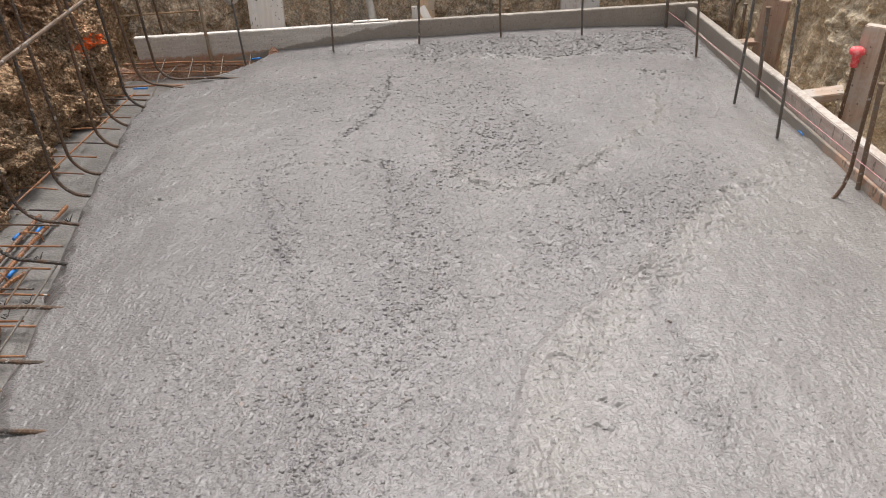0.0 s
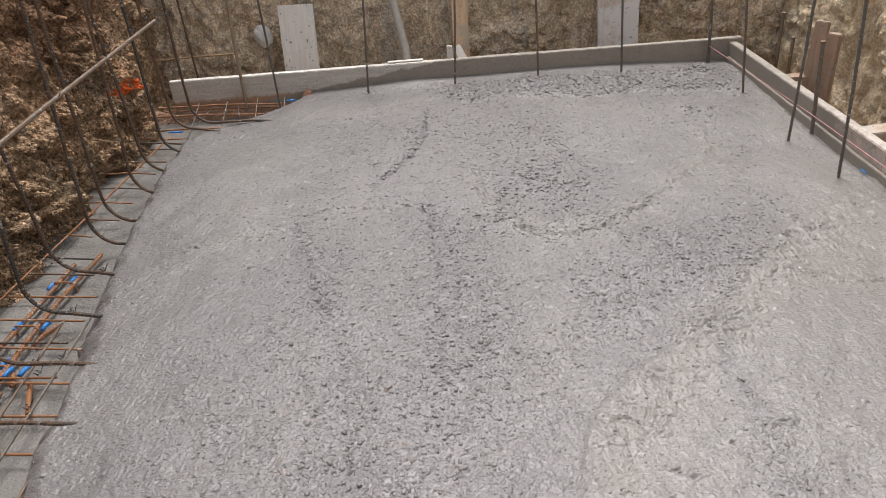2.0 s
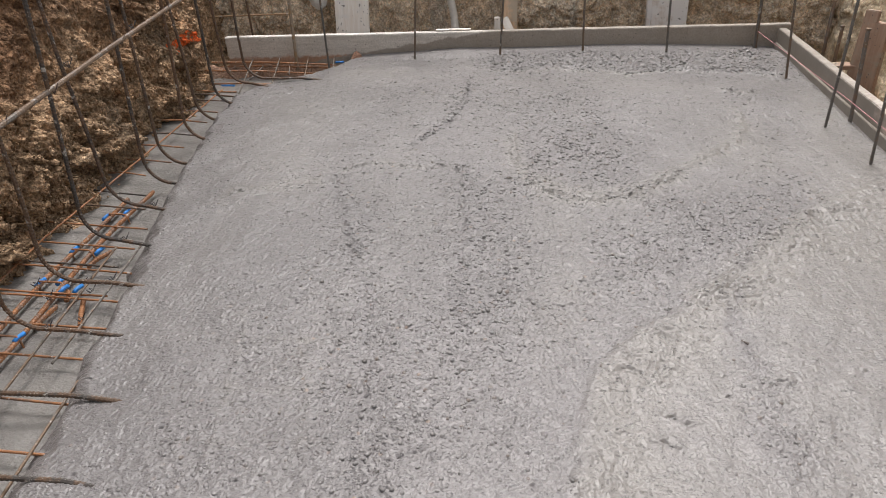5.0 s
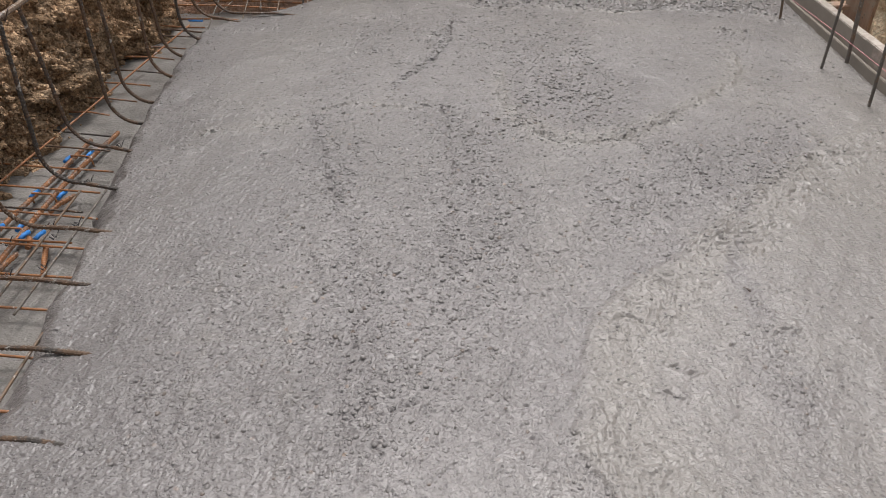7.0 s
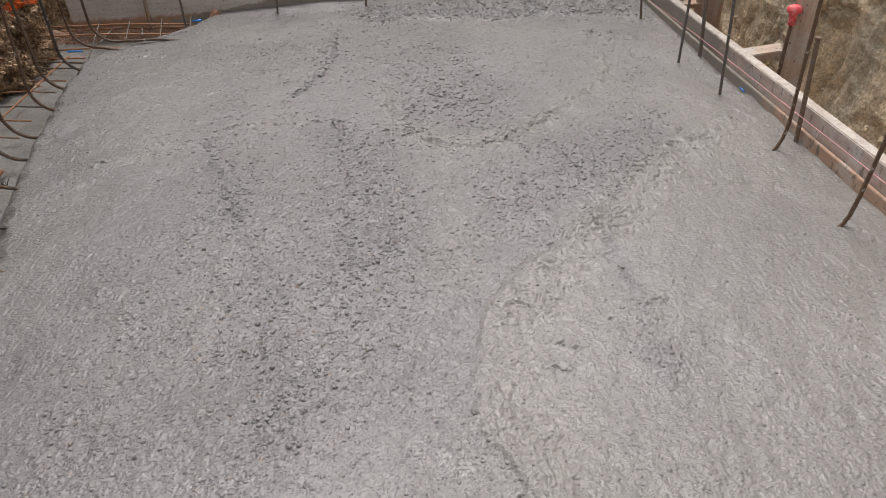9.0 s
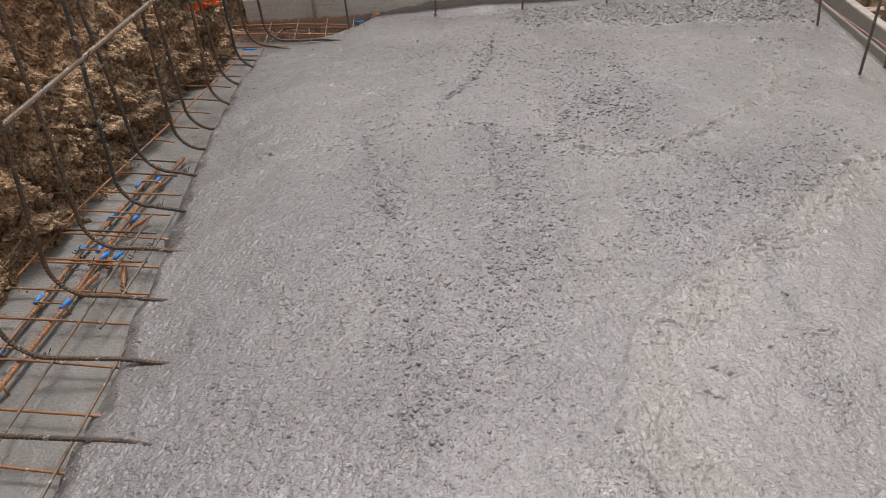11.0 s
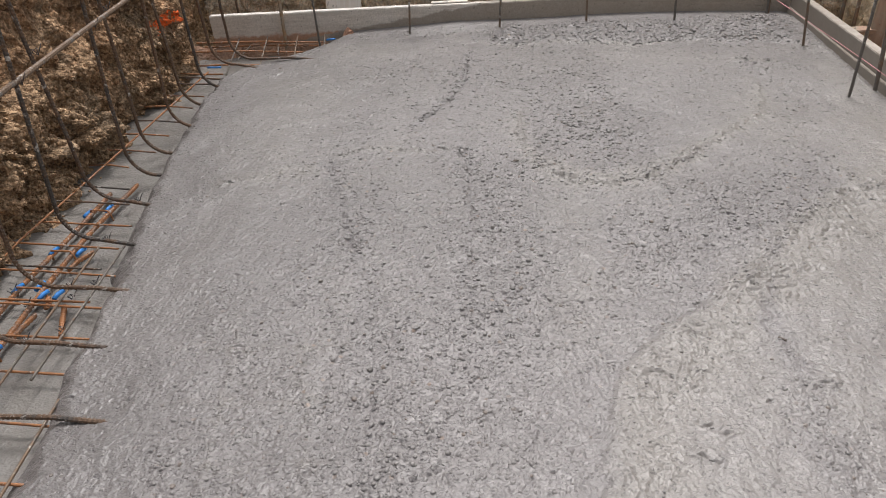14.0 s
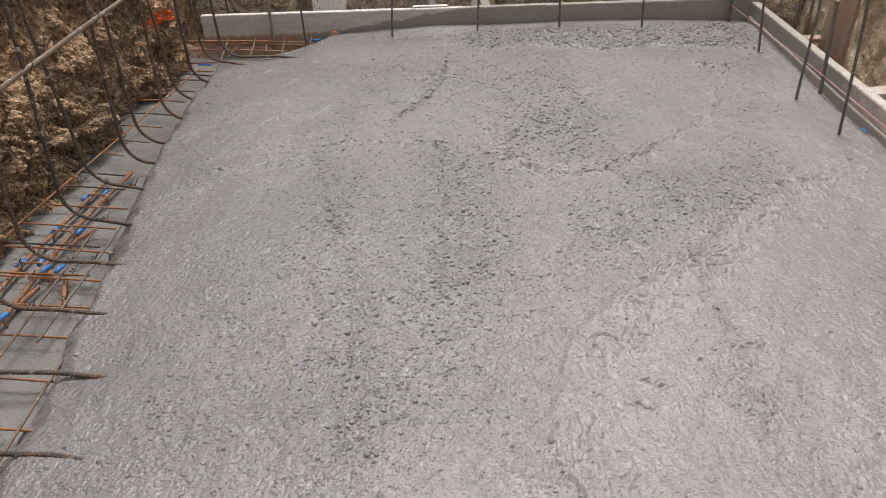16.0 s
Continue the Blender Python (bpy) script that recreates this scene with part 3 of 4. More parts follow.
    torn = (gap < 0.03 + 0.25 * local ** 1.5) * (0.4 + 0.8 * deep)
    S, G = np.zeros(X.shape), np.zeros(X.shape)
    wi, wj = int(0.0078 / (xs[1] - xs[0])) + 2, int(0.0078 / (ys[1] - ys[0])) + 2
    for i in range(-wi, wi + 2):
        for j in range(-wj - 2, wj + 1):
            a, b = cx + i, cy + j
            ok = (a >= 0) & (a < len(xs)) & (b >= 0) & (b < len(ys))
            a, b, rr = a[ok], b[ok], r[ok]
            ex, ey = xs[a] - px[ok], ys[b] - py[ok]
            u, v = (ex * ca[ok] + ey * sa[ok]) / rr, (-ex * sa[ok] + ey * ca[ok]) / (rr * sq[ok])
            np.maximum.at(S, (b, a), np.clip(1 - (u * u + v * v) ** 1.5, 0, 1) ** 0.6 * rr * 0.8 * lift[ok])
            gx, gy = ex - 0.2 * rr, ey + 0.95 * rr
            u, v = (gx * 0.96 + gy * 0.28) / (rr * 1.05), (-gx * 0.28 + gy * 0.96 + 0.25 * gx * gx / rr) / (rr * 0.36)
            np.maximum.at(G, (b, a), np.clip(1 - u * u - v * v, 0, 1) * rr * 1.1 * torn[ok])
    Z = Z + S - G * np.clip(1 - S / 0.0015, 0, 1)
    # worm-like wrinkles of paste between the stones
    kx, ky = X + 0.006 * vnoise(X * 60, Y * 60, 151), Y + 0.006 * vnoise(X * 60, Y * 60, 153)
    worm = 1 - 2 * np.abs(vnoise(kx * 82, ky * 70, 155))
    Z = Z + 0.0014 * (worm + 0.3 * (1 - 2 * np.abs(vnoise(kx * 160, ky * 140, 157)))) * (0.6 + 0.5 * np.clip(rough, 0, 1)) + 0.0009 * fbm((X + 0.3 * Y) * 34 + 2 * fbm(X * 6, Y * 6, 71, 2), Y * 16, 73, 2) + 0.0003 * fbm(X * 150, Y * 150, 83, 1)
    # a few deep pits and pulled scraps
    for x, y, size in ((2.776, 3.969, 0.011), (2.758, 3.898, 0.011), (2.811, 3.951, 0.006), (3.074, 4.72, 0.009), (3.03, 4.07, 0.007)):
        d = np.hypot(tx - x, (ty - y) * 3.0)
        Z = Z - 0.007 * np.exp(-(d / size) ** 2) + 0.0025 * np.exp(-((d - 0.02) / 0.01) ** 2)
    # level at the far form, and the uneven left edge with the smooth lower bed
    Z = Z - 0.012 * smooth(3.715, 3.738, X) * smooth(4.9, 5.3, Y)
    far = smooth(6.36, 6.47, Y)
    Z = Z * (1 - far * 0.7) + far * np.interp(X, FAR_X, FAR_Z)
    e = X - np.interp(Y, EDGE_Y, EDGE_X) + 0.02 * fbm(X * 7, Y * 7, 91, 3) + 0.006 * fbm(X * 30, Y * 30, 95, 2)
    up = smooth(-0.07, 0.05, e)
    return np.stack([X, Y, -0.105 * (1 - up) + Z * up], -1), rough, np.clip(paste, 0, 1.2)


# finest where the camera passes nearest
PIECES = [slab_surface(np.arange(1.25, 3.752, 0.0022), np.linspace(3.3, 4.1, 340)), slab_surface(np.arange(1.20, 3.752, 0.0026), np.linspace(4.1, 4.75, 250)),
          slab_surface(np.arange(1.04, 3.753, 0.0034), np.linspace(4.75, 6.503, 430))]
slab = part("floor", grid_mesh("floor", *[piece[0] for piece in PIECES], keep=lambda z: z > -0.1), CONCRETE)
for k, key in ((1, "coarse"), (2, "paste")):
    layer = slab.data.attributes.new(key, "FLOAT", "POINT")
    layer.data.foreach_set("value", np.concatenate([piece[k].reshape(-1) for piece in PIECES]).astype(np.float32))
tagged(slab, "freshly poured wet grey concrete slab with rough aggregate surface", "concrete slab", "", "structure")


def pebbles():
    """Stones of the mix that stand out of the paste, thickest where it lies coarse."""
    rng = np.random.RandomState(77)
    ball = bmesh.new()
    bmesh.ops.create_uvsphere(ball, u_segments=8, v_segments=5, radius=1)
    shape = np.array([v.co for v in ball.verts])
    tris = [[v.index for v in f.verts] for f in ball.faces]
    ball.free()
    at, tone = [], []
    for grid, rough, paste in PIECES:
        rows, cols = rough.shape
        area = (grid[0, -1, 0] - grid[0, 0, 0]) * (grid[-1, 0, 1] - grid[0, 0, 1])
        n = int(area * 9000)
        i, j = rng.randint(2, rows - 2, n), rng.randint(2, cols - 2, n)
        ok = (rng.rand(n) < 0.20 + 0.5 * np.clip(rough[i, j] - 0.08, 0, 1) ** 1.6) & (grid[i, j, 2] > -0.03)
        at.append(grid[i[ok], j[ok]])
        tone.append(rough[i[ok], j[ok]])
    at, tone = np.concatenate(at), np.concatenate(tone)
    n = len(at)
    size = (0.0030 + 0.0042 * rng.rand(n) ** 2.4) * (0.72 + 0.34 * np.clip(tone, 0, 1)) * (1 + 0.35 * smooth(4.6, 5.6, at[:, 1]))
    turn, tip = rng.rand(n) * 6.28, (rng.rand(n) - 0.5) * 0.9
    form = shape[None] * np.stack([np.ones(n), 0.62 + 0.33 * rng.rand(n), 0.42 + 0.22 * rng.rand(n)], -1)[:, None] * (0.85 + 0.3 * rng.rand(n, len(shape), 1)) * size[:, None, None]
    x, y, z = form[..., 0], form[..., 1], form[..., 2]
    x, z = x * np.cos(tip)[:, None] - z * np.sin(tip)[:, None], x * np.sin(tip)[:, None] + z * np.cos(tip)[:, None]
    x, y = x * np.cos(turn)[:, None] - y * np.sin(turn)[:, None], x * np.sin(turn)[:, None] + y * np.cos(turn)[:, None]
    sink = size * (-0.28 + 0.58 * rng.rand(n) ** 2.0 * np.clip(tone, 0.3, 1.0))
    verts = np.stack([x, y, z + sink[:, None]], -1) + at[:, None]
    me = bpy.data.meshes.new("aggregate_stones")
    count = len(shape)
    me.from_pydata(verts.reshape(-1, 3).tolist(), [], [[v + k * count for v in f] for k in range(n) for f in tris])
    me.polygons.foreach_set("use_smooth", np.ones(len(me.polygons), dtype=bool))
    return me


tagged(part("aggregate_stones", pebbles(), COATED_STONE), "paste-coated rounded stones standing out of the wet concrete", "stones", "", "stuff")

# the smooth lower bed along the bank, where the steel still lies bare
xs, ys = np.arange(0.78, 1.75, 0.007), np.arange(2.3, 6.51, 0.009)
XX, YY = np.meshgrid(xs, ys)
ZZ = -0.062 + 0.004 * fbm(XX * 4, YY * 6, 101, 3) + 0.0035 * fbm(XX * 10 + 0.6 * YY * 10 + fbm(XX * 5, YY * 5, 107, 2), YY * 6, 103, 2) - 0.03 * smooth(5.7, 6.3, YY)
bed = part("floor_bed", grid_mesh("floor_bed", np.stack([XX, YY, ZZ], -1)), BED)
tagged(bed, "smooth wet concrete bed beside the earth bank, grey partly darkened for shade", "concrete bed", "", "structure")

# concrete that goes on towards the near side
XX, YY = np.meshgrid(np.arange(1.4, 3.753, 0.02), np.linspace(2.3, 3.304, 50))
ZZ = 0.008 * fbm(XX * 2.2, YY * 2.2, 21, 3) - 0.002 - 0.1 * smooth(1.5, 1.42, XX)
near_slab = part("floor_near", grid_mesh("floor_near", np.stack([XX, YY, ZZ], -1)), CONCRETE)
tagged(near_slab, "wet grey concrete beside the near edge", "concrete slab", "", "structure")


# ---- cut earth banks ----
def bank(name, n_along, n_up, at, material, label, clod, scoop, seed, swell=1.0, clods=0):
    """An earth bank: at(u, h, depth) gives the point u metres along it, h metres up, depth metres out of it."""
    (u0, u1), (h0, h1) = at[1], at[2]
    along = np.linspace(u0, u1, n_along)
    if n_along > 800:
        along = np.concatenate([np.linspace(u0, 3.5, 60), np.linspace(3.5, 6.7, n_along - 90)[1:], np.linspace(6.7, u1, 31)[1:]])
    U, H = np.meshgrid(along, np.linspace(h0, h1, n_up))
    n_along = len(along)
    wu, wh = U + 0.05 * fbm(U * 6, H * 6, seed, 3), H + 0.05 * fbm(U * 6, H * 6, seed + 9, 3)
    D = swell * (0.06 * fbm(wu * 1.6, wh * 1.6, seed + 1, 3) - 0.075 * np.abs(fbm(wu * 3.4, wh * 3.4, seed + 5, 3)) - 0.02 * np.abs(fbm(wu * 11, wh * 11, seed + 6, 3)) + 0.05)
    low = 1 - smooth(-0.05, 0.3, H)
    D = D * (1 - 0.65 * low) - 0.06 * swell * low
    patch = smooth(-0.25, 0.35, fbm(U * 2.3, H * 2.3, seed + 30, 2))
    if clods > 9000:
        # the upper part was smeared by the digger's bucket
        patch = patch * (1 - 0.75 * smooth(0.3, 0.55, H + 0.15 * fbm(U * 3, H * 3, seed + 33, 2)))
    for k, s in enumerate((9, 19, 40, 85)):
        f1, f2, v = cells(wu * s, wh * s * 1.1, seed + 40 + k)
        D = D + clod * (1.2 / s) * (v + 0.3) * np.clip(1 - f1 * 1.3, 0, 1) ** 0.5 * (0.25 + 0.75 * patch)
    groove = vnoise(wu * 16, wh * 0.9, seed + 60) + 0.5 * vnoise(wu * 37, wh * 1.4, seed + 61)
    D = D + scoop * groove * (1 - 0.8 * patch)
    f1, f2, v = cells(wu * 5.5, wh * 6.5, seed + 90)
    D = D - 0.07 * swell * smooth(0.42, 0.12, f1 + 0.1 * fbm(U * 14, H * 14, seed + 92, 3)) * (v > 0.5)
    f1, f2, v = cells(wu * 15, wh * 18, seed + 94)
    D = D - 0.022 * swell * smooth(0.4, 0.15, f1) * (v > 0.6)
    D = D + 0.009 * fbm(U * 38, H * 38, seed + 70, 3, 0.5) * (0.35 + 0.65 * patch)
    P = at[0](U, H, D)
    # clods and crumbs stuck to the face or lying on its ledges
    rng = np.random.RandomState(seed + 80)
    n = clods
    row, c = rng.randint(4, n_up - 4, n), rng.randint(30 if clods > 9000 else 4, n_along - 4, n)
    ok = rng.rand(n) < 0.12 + 0.88 * patch[row, c]
    row, c = row[ok], c[ok]
    n = len(row)
    size = 0.003 + 0.013 * rng.rand(n) ** 3.2
    phi = (1 + 5 ** 0.5) / 2
    ico = np.array([(-1, phi, 0), (1, phi, 0), (-1, -phi, 0), (1, -phi, 0), (0, -1, phi), (0, 1, phi), (0, -1, -phi), (0, 1, -phi), (phi, 0, -1), (phi, 0, 1), (-phi, 0, -1), (-phi, 0, 1)]) / 1.9
    tri = np.array([(0, 11, 5), (0, 5, 1), (0, 1, 7), (0, 7, 10), (0, 10, 11), (1, 5, 9), (5, 11, 4), (11, 10, 2), (10, 7, 6), (7, 1, 8), (3, 9, 4), (3, 4, 2), (3, 2, 6), (3, 6, 8), (3, 8, 9), (4, 9, 5), (2, 4, 11), (6, 2, 10), (8, 6, 7), (9, 8, 1)])
    shape = ico[None] * (0.7 + 0.6 * rng.rand(n, 12, 1)) * (0.6 + 0.7 * rng.rand(n, 1, 3)) * size[:, None, None]
    pts = (P[row, c] + (rng.rand(n, 3) - 0.5) * 0.006)[:, None] + shape
    me = bpy.data.meshes.new("earth_clods")
    me.from_pydata(pts.reshape(-1, 3).tolist(), [], (tri[None] + 12 * np.arange(n)[:, None, None]).reshape(-1, 3).tolist())
    tagged(part("earth_clods", me, material), "crumbs and clods of earth clinging to the cut bank", "earth clods", "", "stuff")
    return part(name, grid_mesh(name, P), material), label


SLOPE = 0.16


def west(U, H, D):
    foot = np.interp(U, [2.2, 3.8, 4.2, 4.7, 5.2, 5.9, 6.3, 7.2], [0.98, 0.95, 0.89, 0.86, 0.88, 0.84, 0.86, 0.8])
    return np.stack([foot - SLOPE * (H + 0.06) + D, U, H], -1)


def north(U, H, D):
    return np.stack([U, 6.90 + SLOPE * 0.9 * H - D, H], -1)


def east(U, H, D):
    return np.stack([4.16 + SLOPE * H + 0.12 * (6.5 - U) * 0.3 - D, U, H], -1)


def south(U, H, D):
    return np.stack([U, 0.9 - 0.3 * H + D, H], -1)


for name, spec, nu, nh, mat, label, clod, scoop, seed, swell, clods in (
    ("wall_west", (west, (2.0, 7.3), (-0.14, 1.0)), 880, 250, EARTH_BROWN, "steep cut earth bank of crumbly brown soil", 0.8, 0.014, 200, 0.42, 24000),
    ("wall_north", (north, (0.3, 5.0), (-0.3, 0.8)), 640, 150, EARTH_OLIVE, "cut earth bank of olive brown soil with digger marks", 0.4, 0.022, 300, 0.25, 6000),
    ("wall_east", (east, (2.0, 7.3), (-0.45, 0.95)), 580, 170, EARTH_CLAY, "cut earth bank of smeared olive clay", 0.3, 0.02, 400, 0.25, 4500),
    ("wall_south", (south, (0.3, 5.0), (-0.5, 0.6)), 120, 40, EARTH_OLIVE, "low earth bank behind the slab", 0.8, 0.01, 500, 1.0, 10),
):
    ob, label = bank(name, nu, nh, spec, mat, label, clod, scoop, seed, swell, clods)
    tagged(ob, label, "earth bank", "", "structure")

# pit floor and the ground round the pit
n = 60
XX, YY = np.meshgrid(np.linspace(0.2, 5.2, n), np.linspace(0.5, 7.4, n))
tagged(part("ground", grid_mesh("ground", np.stack([XX, YY, -0.32 + 0.03 * fbm(XX * 4, YY * 4, 600, 3)], -1)), EARTH_OLIVE), "muddy brown pit floor", "ground", "", "structure")


def rim():
    bm = bmesh.new()
    inner = [(0.55, 0.75), (4.6, 0.75), (4.6, 7.15), (0.55, 7.15)]
    outer = [(-400, -400), (400, -400), (400, 400), (-400, 400)]
    a = [bm.verts.new((x, y, z)) for (x, y), z in zip(inner, (0.5, 0.5, 0.78, 0.78))]
    b = [bm.verts.new((x, y, 1.0)) for x, y in outer]
    for k in range(4):
        bm.faces.new((a[k], a[(k + 1) % 4], b[(k + 1) % 4], b[k]))
    return bm


tagged(part("ground_around", rim(), EARTH_OLIVE), "bare brown ground round the pit", "ground", "", "structure")

# ---- forms ----
L = 2.86
far_form = part("form_board", board((L, 0.038, 0.235), 1), FORM_FAR)
far_form.data.transform(pose(0.96 + L / 2, 6.521, 0, 0, 0.45, 0) @ pose(0, 0, -0.02))
tagged(far_form, "long wooden form board stained grey, damp along its wet part", "form board", "form boards")
RIGHT_TILT = math.degrees(math.atan(0.02))


def side_material(name, raw, raw_deep, clean_to, slurry, top):
    """A board along the right side: dark wet slurry towards the far corner, raw wood and pale splashes nearer."""
    m = Nodes(name)
    n, f, sp = m.noise(16, 5, 0.65), m.noise(9, 6, 0.6, (9, 0.7, 9), 0.4), m.noise(45, 4, 0.7, (1, 1, 0.35))
    col = m.mix(m.ramp(f, 0.3, 0.7), raw, raw_deep)
    col = m.mix(m.ramp(n, 0.5, 0.6, 0, 0.6), col, slurry)
    col = m.mix(m.ramp(sp, 0.56, 0.64, 0, 0.75), col, (0.12, 0.105, 0.085))
    reach = m.math("ADD", m.axis(1), m.math("MULTIPLY", m.math("SUBTRACT", n, 0.5), 1.2))
    col = m.mix(m.ramp(reach, clean_to - 0.1, clean_to + 0.3), col, m.mix(n, (0.21, 0.18, 0.15), (0.30, 0.265, 0.225)))
    col = m.mix(m.math("MULTIPLY", m.ramp(m.math("ADD", m.axis(2), m.math("MULTIPLY", m.math("SUBTRACT", sp, 0.5), 0.012)), top - 0.004, top), m.ramp(reach, clean_to + 0.9, clean_to + 0.1, 0.3, 0.8)), col, m.mix(m.ramp(sp, 0.4, 0.6), (0.40, 0.34, 0.29), (0.58, 0.53, 0.48)))
    return m.done(col, 0.7, m.math("ADD", f, n), 0.002, 0.6)


FORM_RIGHT = side_material("right_form_board", (0.54, 0.43, 0.37), (0.42, 0.32, 0.27), 0.75, (0.58, 0.54, 0.50), 0.0985)
side_form = part("form_board", board((0.038, 4.2, 0.2), 2), FORM_RIGHT)
place(side_form, 3.777, 4.4, 0.012, -RIGHT_TILT)
tagged(side_form, "wooden form board with dried slurry and a pale worn top edge", "form board", "form boards")
PLY = side_material("reddish_strip", (0.50, 0.33, 0.235), (0.40, 0.25, 0.175), 0.4, (0.50, 0.45, 0.40), 0.2)
strip = part("form_strip", board((0.013, 4.1, 0.12), 3, 0.002), PLY)
place(strip, 3.7495, 4.43, -0.02, -0.9)
tagged(strip, "thin reddish brown wood strip at the foot of the form board", "form strip")
post = part("corner_block", board((0.04, 0.03, 0.15), 4), WOOD_OLD)
tagged(place(post, 3.775, 6.515, 0.0), "short wooden block in the corner of the forms", "wood block")


# ---- bars ----
def hook_path(x, y, tip, lean, top, turn=0.0, seed=0):
    """An upright bar that bends at its foot and lies into the concrete."""
    rng = random.Random(seed)
    R = 0.10
    buried = tip - x < 0.16
    z0 = -0.02 if buried else 0.012
    pts = [(x + lean * top + 0.006 * rng.uniform(-1, 1), y, top)]
    for z in (top * 0.7, top * 0.45, 0.25):
        pts.append((x + lean * z + 0.003 * rng.uniform(-1, 1), y + 0.004 * rng.uniform(-1, 1), z))
    for k in range(9):
        a = k / 8 * math.pi / 2
        pts.append((x + lean * 0.1 * (1 - k / 8) + R * (1 - math.cos(a)), y, z0 + R * (1 - math.sin(a))))
    if buried:
        pts.append((x + R + 0.09, y, z0 - 0.012))
    else:
        pts.append((max(tip - 0.09, x + R + 0.02), y + turn * 0.4, 0.008))
        pts.append((tip + 0.03, y + turn, -0.01))
    return pts


def knot(x, y, z, r=0.010, seed=0):
    """A twist of tie wire round two bars."""
    rng = random.Random(seed)
    pts = [(x + r * math.cos(a) * 0.8, y + 0.35 * r * math.sin(a * 2.1) + 0.0012 * k, z + r * math.sin(a)) for k, a in enumerate([i * 0.7 for i in range(18)])]
    pts += [(x + 0.012, y + 0.012, z + 0.014), (x + 0.02, y + 0.016, z + 0.02)]
    return rod(pts, 0.0014, False, 5)


HOOKS = [  # x of the upright, y, x of the tip, lean, drift of the tip
    (1.19, 3.53, 1.63, 0.04, 0.0), (1.19, 3.753, 1.665, 0.04, -0.015), (1.185, 3.982, 1.55, 0.08, 0.0), (1.165, 4.212, 1.437, 0.16, 0.0), (1.15, 4.424, 1.428, 0.08, 0.0),
    (1.148, 4.647, 1.321, 0.10, 0.0), (1.128, 4.865, 1.291, -0.02, 0.0), (1.14, 5.088, 1.2, 0.08, 0.0), (1.125, 5.252, 1.19, 0.03, 0.0),
    (1.135, 5.474, 1.18, 0.07, 0.0), (1.115, 5.675, 1.178, -0.03, 0.0), (1.12, 5.87, 1.2, 0.02, 0.0), (1.112, 6.067, 1.277, 0.0, 0.0), (1.18, 6.127, 1.553, 0.02, 0.0)]
for k, (x, y, tip, lean, turn) in enumerate(HOOKS):
    pieces = [("bar", rod(hook_path(x, y, tip, lean, 1.15, turn, k), 0.0054), STEEL_BROWN if k % 3 == 0 else STEEL_DARK, "")]
    if 1 <= k <= 6:
        pieces.append(("tie_wire", knot(1.262, y, 0.008, 0.011, k), WIRE_DARK, "twisted dark tie wire"))
    if k:
        pieces.append(("tie_wire", knot(x + lean * 0.48 + 0.008, y, 0.475 + 0.016 * (y - 4), 0.012, k), WIRE_DARK, "twisted dark tie wire"))
    assembly("hooked_rebar", (x, y, -0.02), pieces, "upright dark ribbed steel bar hooked into the concrete", "rebar", "hooked bars along the bank")

rail = part("horizontal_rebar", rod([(1.222, 3.2, 0.466), (1.212, 4.2, 0.478), (1.196, 5.0, 0.497), (1.17, 6.04, 0.505)], 0.0062), STEEL_GREY)
tagged(rail, "long slurry-splashed ribbed steel bar tied across the uprights", "rebar")

E_BARS = [(3.637, 6.44, -0.03), (3.211, 6.4, -0.035), (2.807, 6.4, -0.02), (2.4, 6.4, 0.06), (1.97, 6.4, 0.075), (1.531, 6.37, -0.005)]
D_BARS = [(3.64, 5.974, -0.095), (3.618, 5.453, 0.005), (3.638, 5.114, -0.06)]
for k, (x, y, lean) in enumerate(E_BARS + D_BARS):
    top = 0.95
    bar = part("rebar", rod([(x - lean * 0.1, y, -0.1), (x, y, 0.0), (x + lean * 0.3 + 0.003, y, 0.3), (x + lean * top, y, top)], 0.0047), STEEL_MID)
    tagged(bar, "straight dark ribbed steel bar standing in the concrete", "rebar", "bars along the forms")
for k, (x, y, lean) in enumerate(((3.595, 4.276, 0.06), (3.632, 4.702, -0.015), (3.6, 3.85, 0.05))):
    c = x + 0.028
    pts = [(x - 0.05, y, -0.04), (x - 0.012, y, -0.012), (x + 0.008, y, 0.012), (x + 0.02, y, 0.04), (c, y, 0.09), (c + lean * 0.25, y, 0.25), (c + lean, y, 1.0)]
    bar = part("rebar", rod(pts, 0.0052), STEEL_BROWN)
    tagged(bar, "rusty ribbed steel bar with a bent foot in the concrete", "rebar", "bars along the forms")


def nail_stake(x, y, z0, z1, dx, dy, label):
    head = bmesh.new()
    bmesh.ops.create_cone(head, cap_ends=True, segments=14, radius1=0.0105, radius2=0.0095, depth=0.006)
    bmesh.ops.translate(head, vec=(x + dx, y + dy, z1), verts=head.verts)
    shaft = rod([(x, y, z0), (x + dx, y + dy, z1)], 0.0074, False, 10)
    return assembly("steel_stake", (x, y, z0), [("shaft", shaft, STEEL_GREY, ""), ("head", head, STEEL_GREY, "hammered pale steel head")], label, "steel stake", "steel form stakes")


nail_stake(3.728, 4.735, -0.1, 0.315, 0.01, 0.06, "round steel stake with nail holes against the form")
nail_stake(3.722, 5.49, -0.05, 0.335, -0.01, 0.03, "round steel stake with nail holes against the form")
nail_stake(3.655, 6.468, -0.1, 0.24, -0.012, 0, "round steel stake with nail holes against the form")
nail_stake(3.86, 6.18, -0.3, 0.27, 0.0, 0.01, "round steel stake behind the form")
nail_stake(3.87, 6.08, -0.3, 0.19, 0.0, 0.0, "short round steel stake behind the form")
